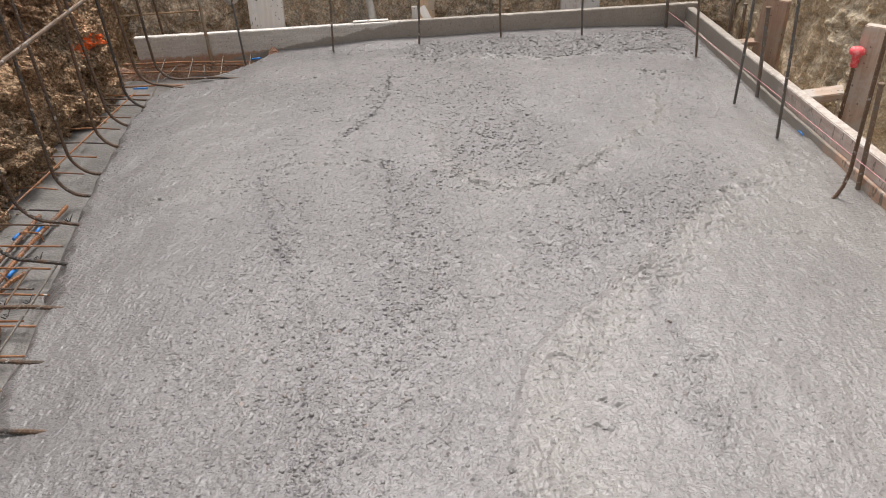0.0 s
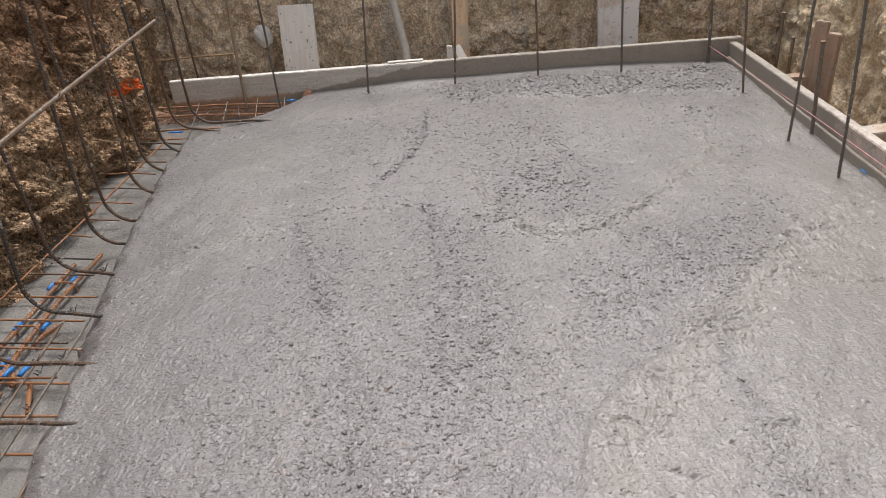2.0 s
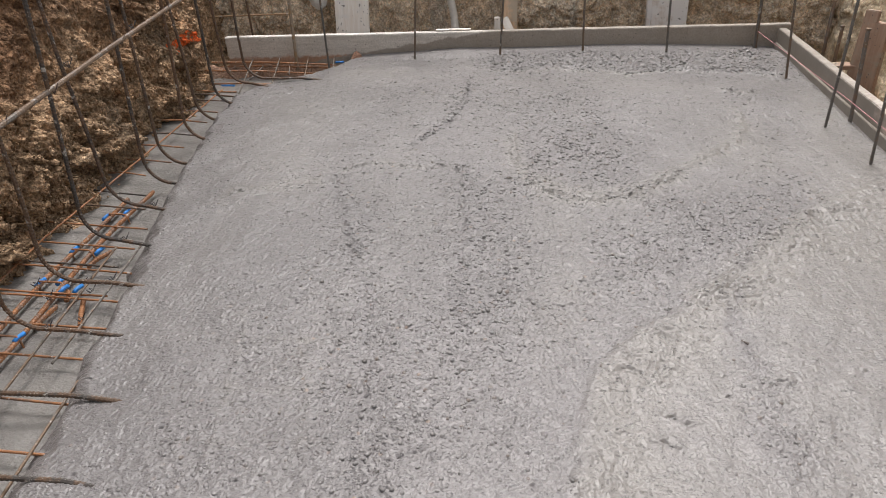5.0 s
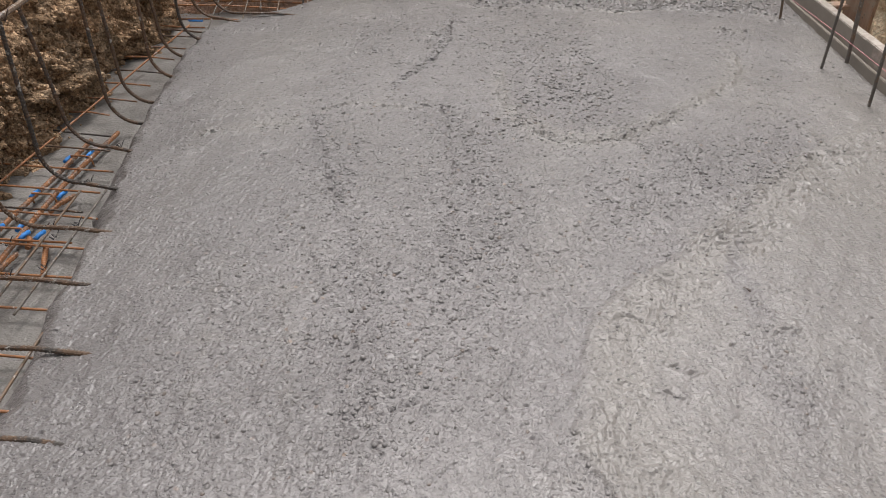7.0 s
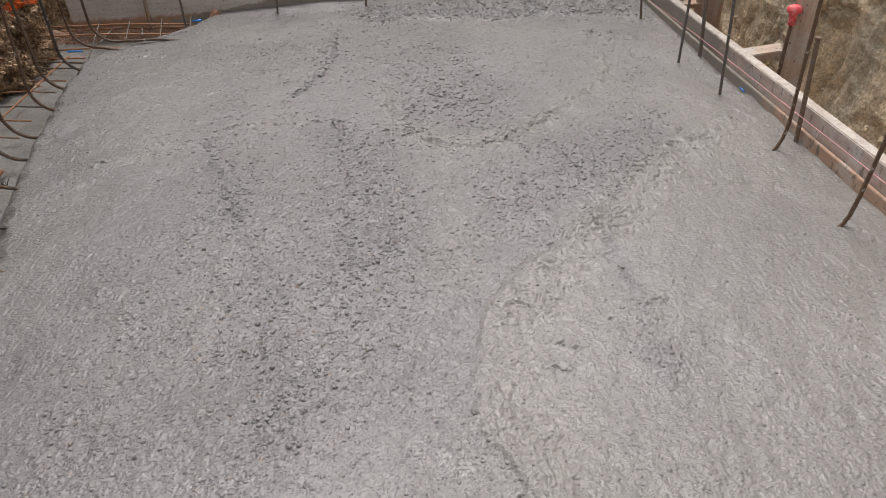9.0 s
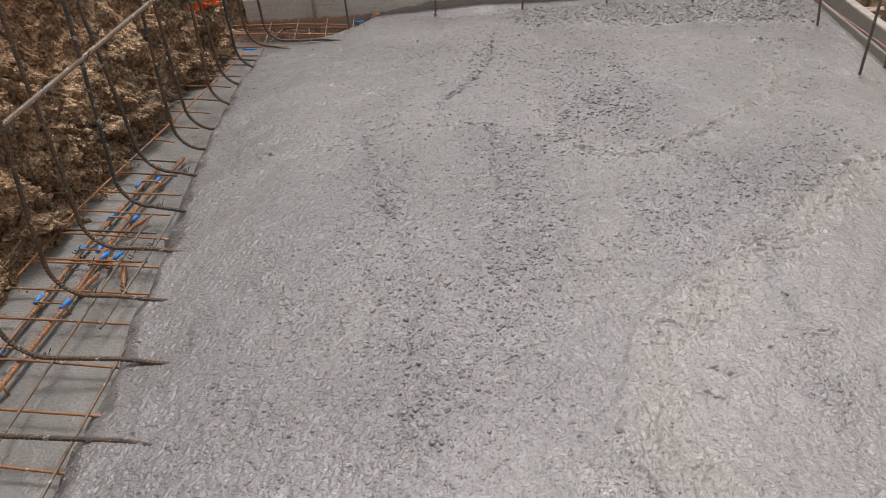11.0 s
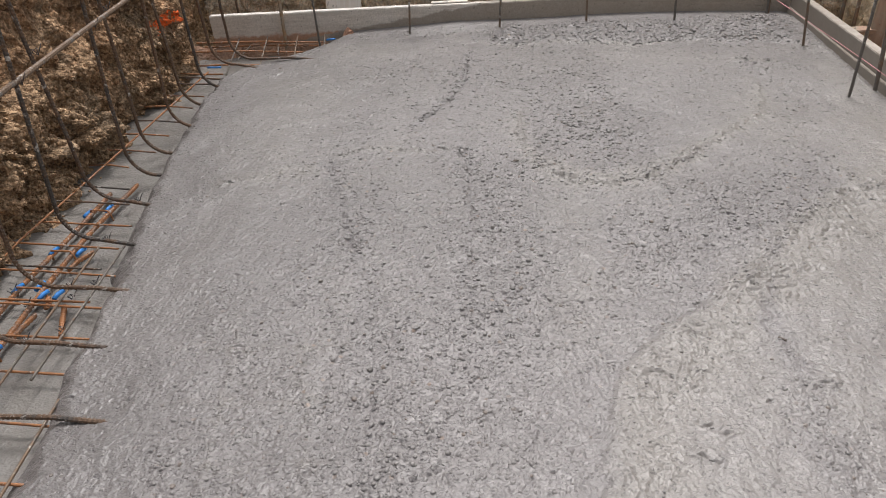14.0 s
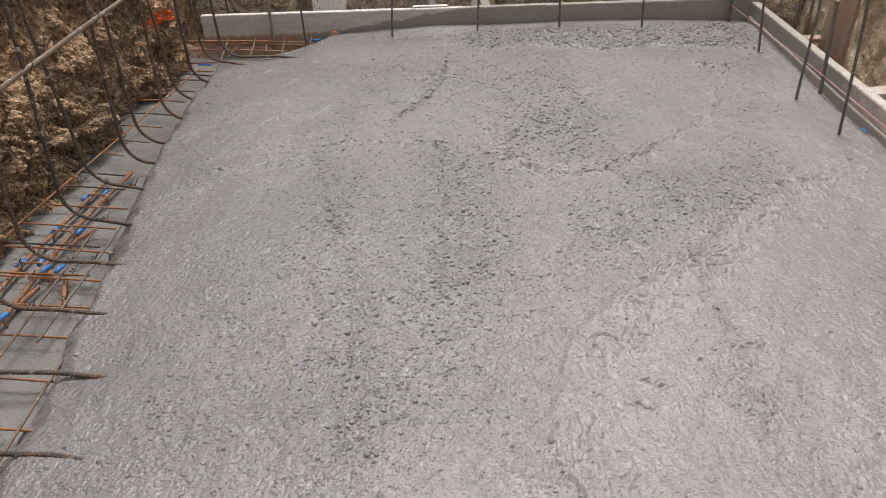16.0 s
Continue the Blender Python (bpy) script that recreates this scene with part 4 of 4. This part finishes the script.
tall = part("steel_stake", rod([(1.33, 6.478, -0.1), (1.345, 6.478, 0.3), (1.38, 6.478, 0.75)], 0.0085, False, 10), TAN_STEEL)
tagged(tall, "long tan muddy steel stake against the form", "steel stake", "steel form stakes")
back = part("steel_stake", rod([(1.06, 6.66, -0.3), (1.058, 6.66, 0.1), (1.05, 6.68, 0.55)], 0.006, False, 10), STEEL_BROWN)
tagged(back, "muddy steel stake standing behind the form by the bank", "steel stake", "steel form stakes")
cross = part("thin_rod", rod([(0.80, 6.72, 0.165), (1.05, 6.715, 0.168), (1.27, 6.70, 0.172)], 0.0045, False, 8), TAN_STEEL)
tagged(cross, "thin rusty rod lying level behind the form", "steel rod")

# ---- mason line ----
line = part("string_line", rod([(3.64, 6.46, 0.075), (3.70, 5.511, 0.08), (3.703, 4.5, 0.108), (3.705, 3.0, 0.14)], 0.0011, False, 6), STRING_PINK)
tagged(line, "taut pink mason's line along the form", "string")

# ---- timber round the forms ----
board_between("wood_stake", (3.965, 5.245, -0.32), (3.965, 5.235, 0.335), 0.078, 0.038, (-0.72, -0.69, 0.0), WOOD_OLD, 11, "weathered wooden stake standing by the earth bank", "wood stake", "wooden stakes")
board_between("wood_stake", (3.955, 5.94, -0.32), (3.955, 5.935, 0.24), 0.078, 0.034, (-0.72, -0.69, 0.0), WOOD_MUD, 12, "muddy reddish brown wooden stake behind the form", "wood stake", "wooden stakes")
board_between("wood_stake", (3.90, 5.965, -0.32), (3.925, 5.96, 0.285), 0.055, 0.02, (-0.72, -0.69, 0.0), WOOD_MUD, 24, "muddy reddish brown board standing against a wooden stake", "wood stake", "wooden stakes")
board_between("wood_brace", (3.797, 5.335, 0.052), (3.935, 5.29, 0.082), 0.05, 0.034, (0, -0.35, 1), WOOD_OLD, 13, "pale wooden brace nailed from form to stake", "wood brace", "wooden braces")
board_between("wood_brace", (3.797, 6.02, 0.035), (3.93, 5.965, 0.052), 0.035, 0.022, (0, -0.35, 1), WOOD_MUD, 14, "muddy wooden brace nailed from form to stake", "wood brace", "wooden braces")
board_between("wood_brace", (3.80, 4.2, 0.06), (4.1, 4.1, 0.04), 0.089, 0.038, (0, -0.3, 1), WOOD_PALE, 15, "pale wooden brace beside the form", "wood brace", "wooden braces")
board_between("leaning_plank", (1.585, 6.68, -0.28), (1.60, 6.82, 0.365), 0.185, 0.02, (0, -1, 0.2), WOOD_PALE, 16, "pale plywood plank with dark specks leaning on the earth bank", "plank", "planks behind the form")
board_between("wood_stake", (2.44, 6.70, -0.28), (2.46, 6.85, 0.75), 0.082, 0.038, (0, -1, 0.2), WOOD_FRESH, 17, "fresh orange-toned wooden stake leaning on the bank", "wood stake", "wooden stakes")
board_between("wood_block", (2.38, 6.62, -0.2), (2.385, 6.65, 0.13), 0.03, 0.03, (0, -1, 0.2), WOOD_PALE, 18, "small pale wooden batten behind the form", "wood batten", "battens")
board_between("wood_block", (2.49, 6.57, 0.0), (2.42, 6.66, 0.12), 0.04, 0.02, (0, -1, 0.2), WOOD_PALE, 19, "small pale wooden batten leaning against a stake", "wood batten", "battens")
board_between("leaning_plank", (3.27, 6.70, -0.28), (3.30, 6.88, 0.75), 0.185, 0.022, (0, -1, 0.2), WOOD_GREY, 20, "mud-stained grey plank leaning on the earth bank", "plank", "planks behind the form")
board_between("leaning_plank", (3.185, 6.72, -0.28), (3.175, 6.88, 0.75), 0.03, 0.04, (0, -1, 0.2), WOOD_GREY, 21, "narrow grey batten standing beside a wide plank", "plank", "planks behind the form")
board_between("wood_block", (2.07, 6.535, 0.106), (2.25, 6.54, 0.103), 0.026, 0.004, (0, 0, 1), WOOD_PALE, 22, "thin pale wood strip lying on the form", "wood strip")
pipe = part("pipe", rod([(2.17, 6.62, -0.05), (2.155, 6.72, 0.12), (2.10, 6.82, 0.4), (2.0, 6.92, 0.9)], 0.02, False, 16), PIPE_GREY)
tagged(pipe, "slurry-spattered grey pipe leaning on the bank", "pipe")


def stone():
    bm = bmesh.new()
    bmesh.ops.create_icosphere(bm, subdivisions=4, radius=1)
    for v in bm.verts:
        k = 1 + 0.22 * noise.noise(v.co * 1.3) + 0.08 * noise.noise(v.co * 5) + 0.03 * noise.noise(v.co * 14)
        v.co = Vector((v.co.x * 0.05, v.co.y * 0.035, v.co.z * 0.057)) * k
    return bm


tagged(place(part("stone", stone(), STONE_WHITE), 1.40, 6.84, 0.215), "rough pale stone stuck in the earth bank", "stone")


def cap():
    bm = bmesh.new()
    prof = [(0.0, 0.036), (0.014, 0.035), (0.024, 0.03), (0.029, 0.022), (0.0295, 0.014), (0.026, 0.008), (0.016, 0.004), (0.0145, -0.004), (0.0135, -0.042), (0.0105, -0.044), (0.0105, -0.03)]
    seg = 24
    rings = []
    for r, z in prof:
        rings.append([bm.verts.new((max(r, 0.0005) * math.cos(a), max(r, 0.0005) * math.sin(a), z)) for a in (k / seg * math.tau for k in range(seg))])
    for p, q in zip(rings, rings[1:]):
        for k in range(seg):
            bm.faces.new((p[k], q[k], q[(k + 1) % seg], p[(k + 1) % seg])).smooth = True
    return bm


red_cap = cap()
bmesh.ops.scale(red_cap, vec=(0.9, 0.9, 0.9), verts=red_cap.verts)
bmesh.ops.translate(red_cap, vec=(3.915, 5.236, 0.235), verts=red_cap.verts)
assembly("capped_rebar", (3.885, 5.19, -0.32), [("bar", rod([(3.885, 5.19, -0.32), (3.915, 5.235, 0.24)], 0.0062), STEEL_BROWN, ""), ("safety_cap", red_cap, PLASTIC_RED, "red plastic mushroom safety cap")],
         "steel bar behind the form with a red safety cap", "rebar")

# ---- wire mesh and bars left bare along the bank ----
mesh_thing = thing("wire_mesh", "rusty welded wire mesh lying over the wet concrete bed", "wire mesh")
rng = random.Random(5)
CROSS = [(0.91, 3.44 + 0.1475 * k, 1.47, 3.40 + 0.1475 * k) for k in range(6)]
CROSS += [(0.835, 4.312, 1.38, 4.27), (0.869, 4.427, 1.377, 4.382), (0.818, 4.46, 1.307, 4.416), (0.865, 4.576, 1.33, 4.523), (0.832, 4.605, 1.268, 4.563), (0.879, 4.708, 1.276, 4.658),
          (0.89, 4.832, 1.259, 4.786), (0.901, 4.949, 1.197, 4.911), (0.91, 5.068, 1.149, 5.019), (0.935, 5.191, 1.08, 5.171)]
CROSS += [(0.92, 5.32 + 0.13 * k, 1.13, 5.29 + 0.13 * k) for k in range(7)]
for k, (x0, y0, x1, y1) in enumerate(CROSS):
    z = -0.029 + 0.004 * (k % 2)
    part("cross_wire", rod([(x0, y0, z), ((x0 + x1) / 2, (y0 + y1) / 2 + 0.004 * rng.uniform(-1, 1), z + 0.004 * rng.uniform(-1, 1)), (x1 + 0.01, y1 - 0.002, z - 0.003)], 0.0034, False, 6), STEEL_DARK if k in (10, 13, 14, 18, 21) else STEEL_RUST, mesh_thing)
for x0, x1, ya, yb in ((0.93, 0.89, 3.9, 4.69), (1.135, 1.10, 3.2, 4.15), (1.30, 1.228, 3.2, 4.66), (1.47, 1.425, 3.2, 4.06), (1.325, 1.304, 4.12, 4.68)):
    part("long_wire", rod([(x0, ya, -0.022), ((x0 + x1) / 2 + 0.004, (ya + yb) / 2, -0.02), (x1, yb, -0.022)], 0.0034, False, 6), STEEL_GREY, mesh_thing)
part("long_wire", rod([(0.957, 4.35, -0.024), (0.957, 4.71, -0.021), (0.987, 5.054, -0.022), (1.008, 5.294, -0.022), (1.06, 6.1, -0.03)], 0.0036, False, 6), STEEL_RUST, mesh_thing)

RUSTY = ([(1.11, 3.2), (1.083, 3.86), (1.08, 4.24), (1.074, 4.5), (1.09, 4.8), (1.098, 5.0)], [(1.187, 3.2), (1.16, 3.86), (1.16, 4.25), (1.148, 4.5), (1.14, 4.72), (1.152, 4.9), (1.165, 5.06)])
for line in RUSTY:
    bar = part("rebar", rod([(x, y, -0.041 + 0.002 * (k % 2)) for k, (x, y) in enumerate(line)], 0.0064), STEEL_RUST)
    tagged(bar, "orange rusty ribbed steel bar lying low along the bank", "rebar", "bars along the bed")
for pts in ([(1.237, 4.423), (1.27, 4.35), (1.300, 4.292)], [(1.165, 4.585), (1.175, 4.62), (1.205, 4.66)], [(1.165, 4.29), (1.172, 4.33), (1.185, 4.375)], [(1.17, 4.46), (1.19, 4.43), (1.2, 4.40)]):
    bar = part("rebar", rod([(x, y, -0.048 + 0.004 * k) for k, (x, y) in enumerate(pts)], 0.0062), STEEL_RUST)
    tagged(bar, "short bent rusty bar end sunk in the wet bed", "rebar", "short ends in the bed")
for x, y in ((1.3, 4.29), (1.295, 4.48), (1.15, 4.39), (1.262, 4.42), (1.075, 4.45)):
    tagged(part("tie_wire", knot(x, y, -0.024, 0.009, int(y * 100)), WIRE_DARK), "twist of dark tie wire round crossing wires", "tie wire", "tie wires in the bed")

# small bar chairs, each with the sleeves that still sit on it
SLEEVES = [(3.78, ((1.084, 3.773),)), (3.945, ()), (4.06, ((1.074, 4.025), (1.089, 4.042))), (4.235, ((1.072, 4.257), (1.161, 4.235))), (4.48, ((1.073, 4.486), (1.133, 4.494), (1.164, 4.453), (1.207, 4.454))),
           (4.655, ((1.082, 4.664), (1.168, 4.657))), (4.88, ((1.083, 4.872), (1.141, 4.902)))]
for k, (y, blues) in enumerate(SLEEVES):
    xa, xb = (float(np.interp(y, [q for p, q in line], [p for p, q in line])) for line in RUSTY)
    pieces = [("bent_wire", rod([(xa - 0.010, y + 0.004, -0.066), (xa - 0.007, y + 0.002, -0.034), (xa, y, -0.0275), (xa + 0.035, y - 0.003, -0.028), (xb, y - 0.006, -0.0275), (xb + 0.007, y - 0.008, -0.034), (xb + 0.011, y - 0.01, -0.066)], 0.0032, False, 6), STEEL_RUST, "")]
    for x, yb in blues:
        pieces.append(("sleeve", rod([(x - 0.002, yb - 0.019, -0.036), (x, yb, -0.034), (x + 0.003, yb + 0.019, -0.037)], 0.0062, False, 10), PLASTIC_BLUE, "bright blue plastic sleeve"))
    if k == 0:
        pieces.append(("sleeve", rod([(1.088, 3.797, -0.026), (1.10, 3.80, -0.024), (1.118, 3.795, -0.028)], 0.006, False, 10), PLASTIC_BLUE, "bright blue plastic sleeve"))
    assembly("bar_chair", ((xa + xb) / 2, y, -0.066), pieces, "small rusty bar chair with blue plastic sleeves" if blues else "small rusty bar chair bent over two bars", "bar chair", "bar chairs under the rusty bars")

# bars and wires in the far corner of the bed
for k, (a, b, r, mat) in enumerate((((0.89, 6.44, 0.0), (1.53, 6.44, -0.03), 0.0042, STEEL_RUST), ((0.92, 6.46, -0.03), (1.5, 6.455, -0.05), 0.0042, STEEL_RUST),
                                    ((0.85, 6.40, -0.03), (1.46, 6.306, -0.03), 0.004, STEEL_RUST), ((0.87, 6.05, -0.03), (1.15, 6.0, -0.03), 0.004, STEEL_DARK), ((0.9, 6.25, -0.05), (1.35, 6.2, -0.05), 0.004, STEEL_RUST))):
    mid = tuple((p + q) / 2 + d for p, q, d in zip(a, b, (0, 0.006, 0.004)))
    bar = part("rebar", rod([a, mid, b], r), mat)
    tagged(bar, "rusty steel bar lying along the foot of the form", "rebar", "bars in the corner")
for k, (a, b) in enumerate((((1.10, 6.48, 0.0), (1.17, 6.0, -0.03)), ((1.245, 6.48, 0.0), (1.29, 6.15, -0.03)), ((1.40, 6.475, 0.0), (1.435, 6.22, -0.03)), ((1.54, 6.47, 0.0), (1.56, 6.30, -0.03)), ((1.16, 6.45, -0.03), (1.13, 6.3, -0.05)), ((1.30, 6.45, -0.03), (1.33, 6.33, -0.04)))):
    w = part("mesh_wire", rod([a, tuple((p + q) / 2 for p, q in zip(a, b)), b], 0.0033, False, 6), STEEL_GREY)
    tagged(w, "thin slurry-coated wire end sticking out of the bed", "wire", "wires in the corner")
for k, (a, b) in enumerate((((1.03, 6.175, -0.035), (1.10, 6.16, -0.032)), ((1.555, 6.42, -0.012), (1.60, 6.415, -0.008)))):
    w = part("blue_sleeve", rod([a, b], 0.0044, False, 10), PLASTIC_BLUE)
    tagged(w, "bright blue plastic sleeve over a bar end", "plastic sleeve", "blue sleeves")


def crumbs():
    """Loose lumps of earth fallen from the bank along its foot."""
    rng = random.Random(31)
    verts, faces = [], []
    for k in range(260):
        y = rng.uniform(4.1, 6.45)
        foot = float(np.interp(y, [2.2, 3.8, 4.2, 4.7, 5.2, 5.9, 6.3, 7.2], [0.98, 0.95, 0.89, 0.86, 0.88, 0.84, 0.86, 0.8]))
        x = foot + abs(rng.gauss(0.0, 0.045))
        r = 0.002 + 0.006 * rng.random() ** 3
        base = bmesh.new()
        bmesh.ops.create_icosphere(base, subdivisions=2, radius=r)
        off = Vector((rng.random() * 90, 0, 0))
        start = len(verts)
        low = -0.03 if y > 6 else 0.0
        for v in base.verts:
            c = v.co * (1 + 0.45 * noise.noise(v.co / r * 1.4 + off))
            verts.append((x + c.x, y + c.y, -0.058 + low + r * 0.35 + c.z * 0.8))
        faces += [[start + v.index for v in f.verts] for f in base.faces]
        base.free()
    me = bpy.data.meshes.new("loose_earth")
    me.from_pydata(verts, [], faces)
    return me


tagged(part("loose_earth", crumbs(), EARTH_BROWN), "loose crumbs of brown earth along the foot of the bank", "earth crumbs", "", "stuff")

ROOT = plain_material("root", (0.30, 0.20, 0.11), 0.85, 0.001, 80)
for k, (y, z, l) in enumerate(((4.35, 0.0, 0.16), (4.42, 0.02, 0.2), (4.2, 0.05, 0.12), (4.75, 0.03, 0.14), (5.3, 0.02, 0.15), (4.7, 0.57, 0.14))):
    rng = random.Random(k)
    x = 0.9 if z < 0.3 else 0.83
    pts = [(x - 0.05, y - l / 2, z + 0.02), (x + 0.02, y - l / 6, z + 0.01 * rng.uniform(-1, 1)), (x + 0.03, y + l / 6, z + 0.015 * rng.uniform(-1, 1)), (x - 0.04, y + l / 2, z + 0.03)]
    tagged(part("root", rod(pts, 0.0022, False, 6), ROOT), "thin brown root hanging out of the earth bank", "root", "roots in the bank")

# small rod added in place of a bluish paint smudge on the strip
BLUE_MARK = part("blue_sleeve", rod([(3.733, 5.125, 0.005), (3.734, 5.148, 0.006), (3.736, 5.165, 0.002)], 0.0028, False, 8), PLASTIC_BLUE)
tagged(BLUE_MARK, "short blue rod in place of a bluish paint smudge by the form", "plastic scrap")

m, col, h = soil_material("earth_red", (0.26, 0.15, 0.10), (0.42, 0.27, 0.19), (0.38, 0.20, 0.13), (0.26, 0.2, 0.16), (1, 1, 1), 0.5)
EARTH_RED = m.done(col, 0.85, h, 0.004, 1.0, spec=0.25)
# red-brown earth fallen into the far corner of the bed
XX, YY = np.meshgrid(np.arange(0.84, 1.80, 0.006), np.arange(6.18, 6.502, 0.006))
heap = smooth(6.40, 6.49, YY + 0.03 * fbm(XX * 7, YY * 7, 701, 3)) * smooth(1.70, 1.5, XX)
knob = np.exp(-(((XX - 1.665) / 0.055) ** 2 + ((YY - 6.47) / 0.045) ** 2))
ZZ = -0.13 + 0.088 * heap + 0.145 * knob + (0.006 * fbm(XX * 40, YY * 40, 705, 3) + 0.006 * fbm(XX * 14, YY * 14, 707, 2)) * np.clip(heap + knob, 0, 1)
tagged(part("fallen_earth", grid_mesh("fallen_earth", np.stack([XX, YY, ZZ], -1)), EARTH_RED), "reddish brown earth fallen in the corner behind the steel", "earth heap", "", "stuff")


# scraps of bark lying in the paste
def chip(seed):
    bm = bmesh.new()
    bmesh.ops.create_cube(bm, size=1)
    bmesh.ops.scale(bm, vec=(0.018, 0.005, 0.003), verts=bm.verts)
    bmesh.ops.subdivide_edges(bm, edges=bm.edges, cuts=3, use_grid_fill=True)
    for v in bm.verts:
        v.co += Vector(noise.noise_vector(v.co * 160 + Vector((seed * 9.1, 0, 0)))) * 0.0022
    return bm


BARK = plain_material("wet_bark", (0.075, 0.055, 0.042), 0.7, 0.001, 200)
for k, (x, y, turn) in enumerate(((2.446, 5.05, 4), (2.264, 3.853, -40), (2.292, 3.84, 15), (2.99, 4.195, -35))):
    tagged(place(part("bark_scrap", chip(k), BARK), x, y, 0.004, 0, 0, turn), "small dark scrap of wet bark lying in the concrete", "bark scrap", "bark scraps in the concrete")
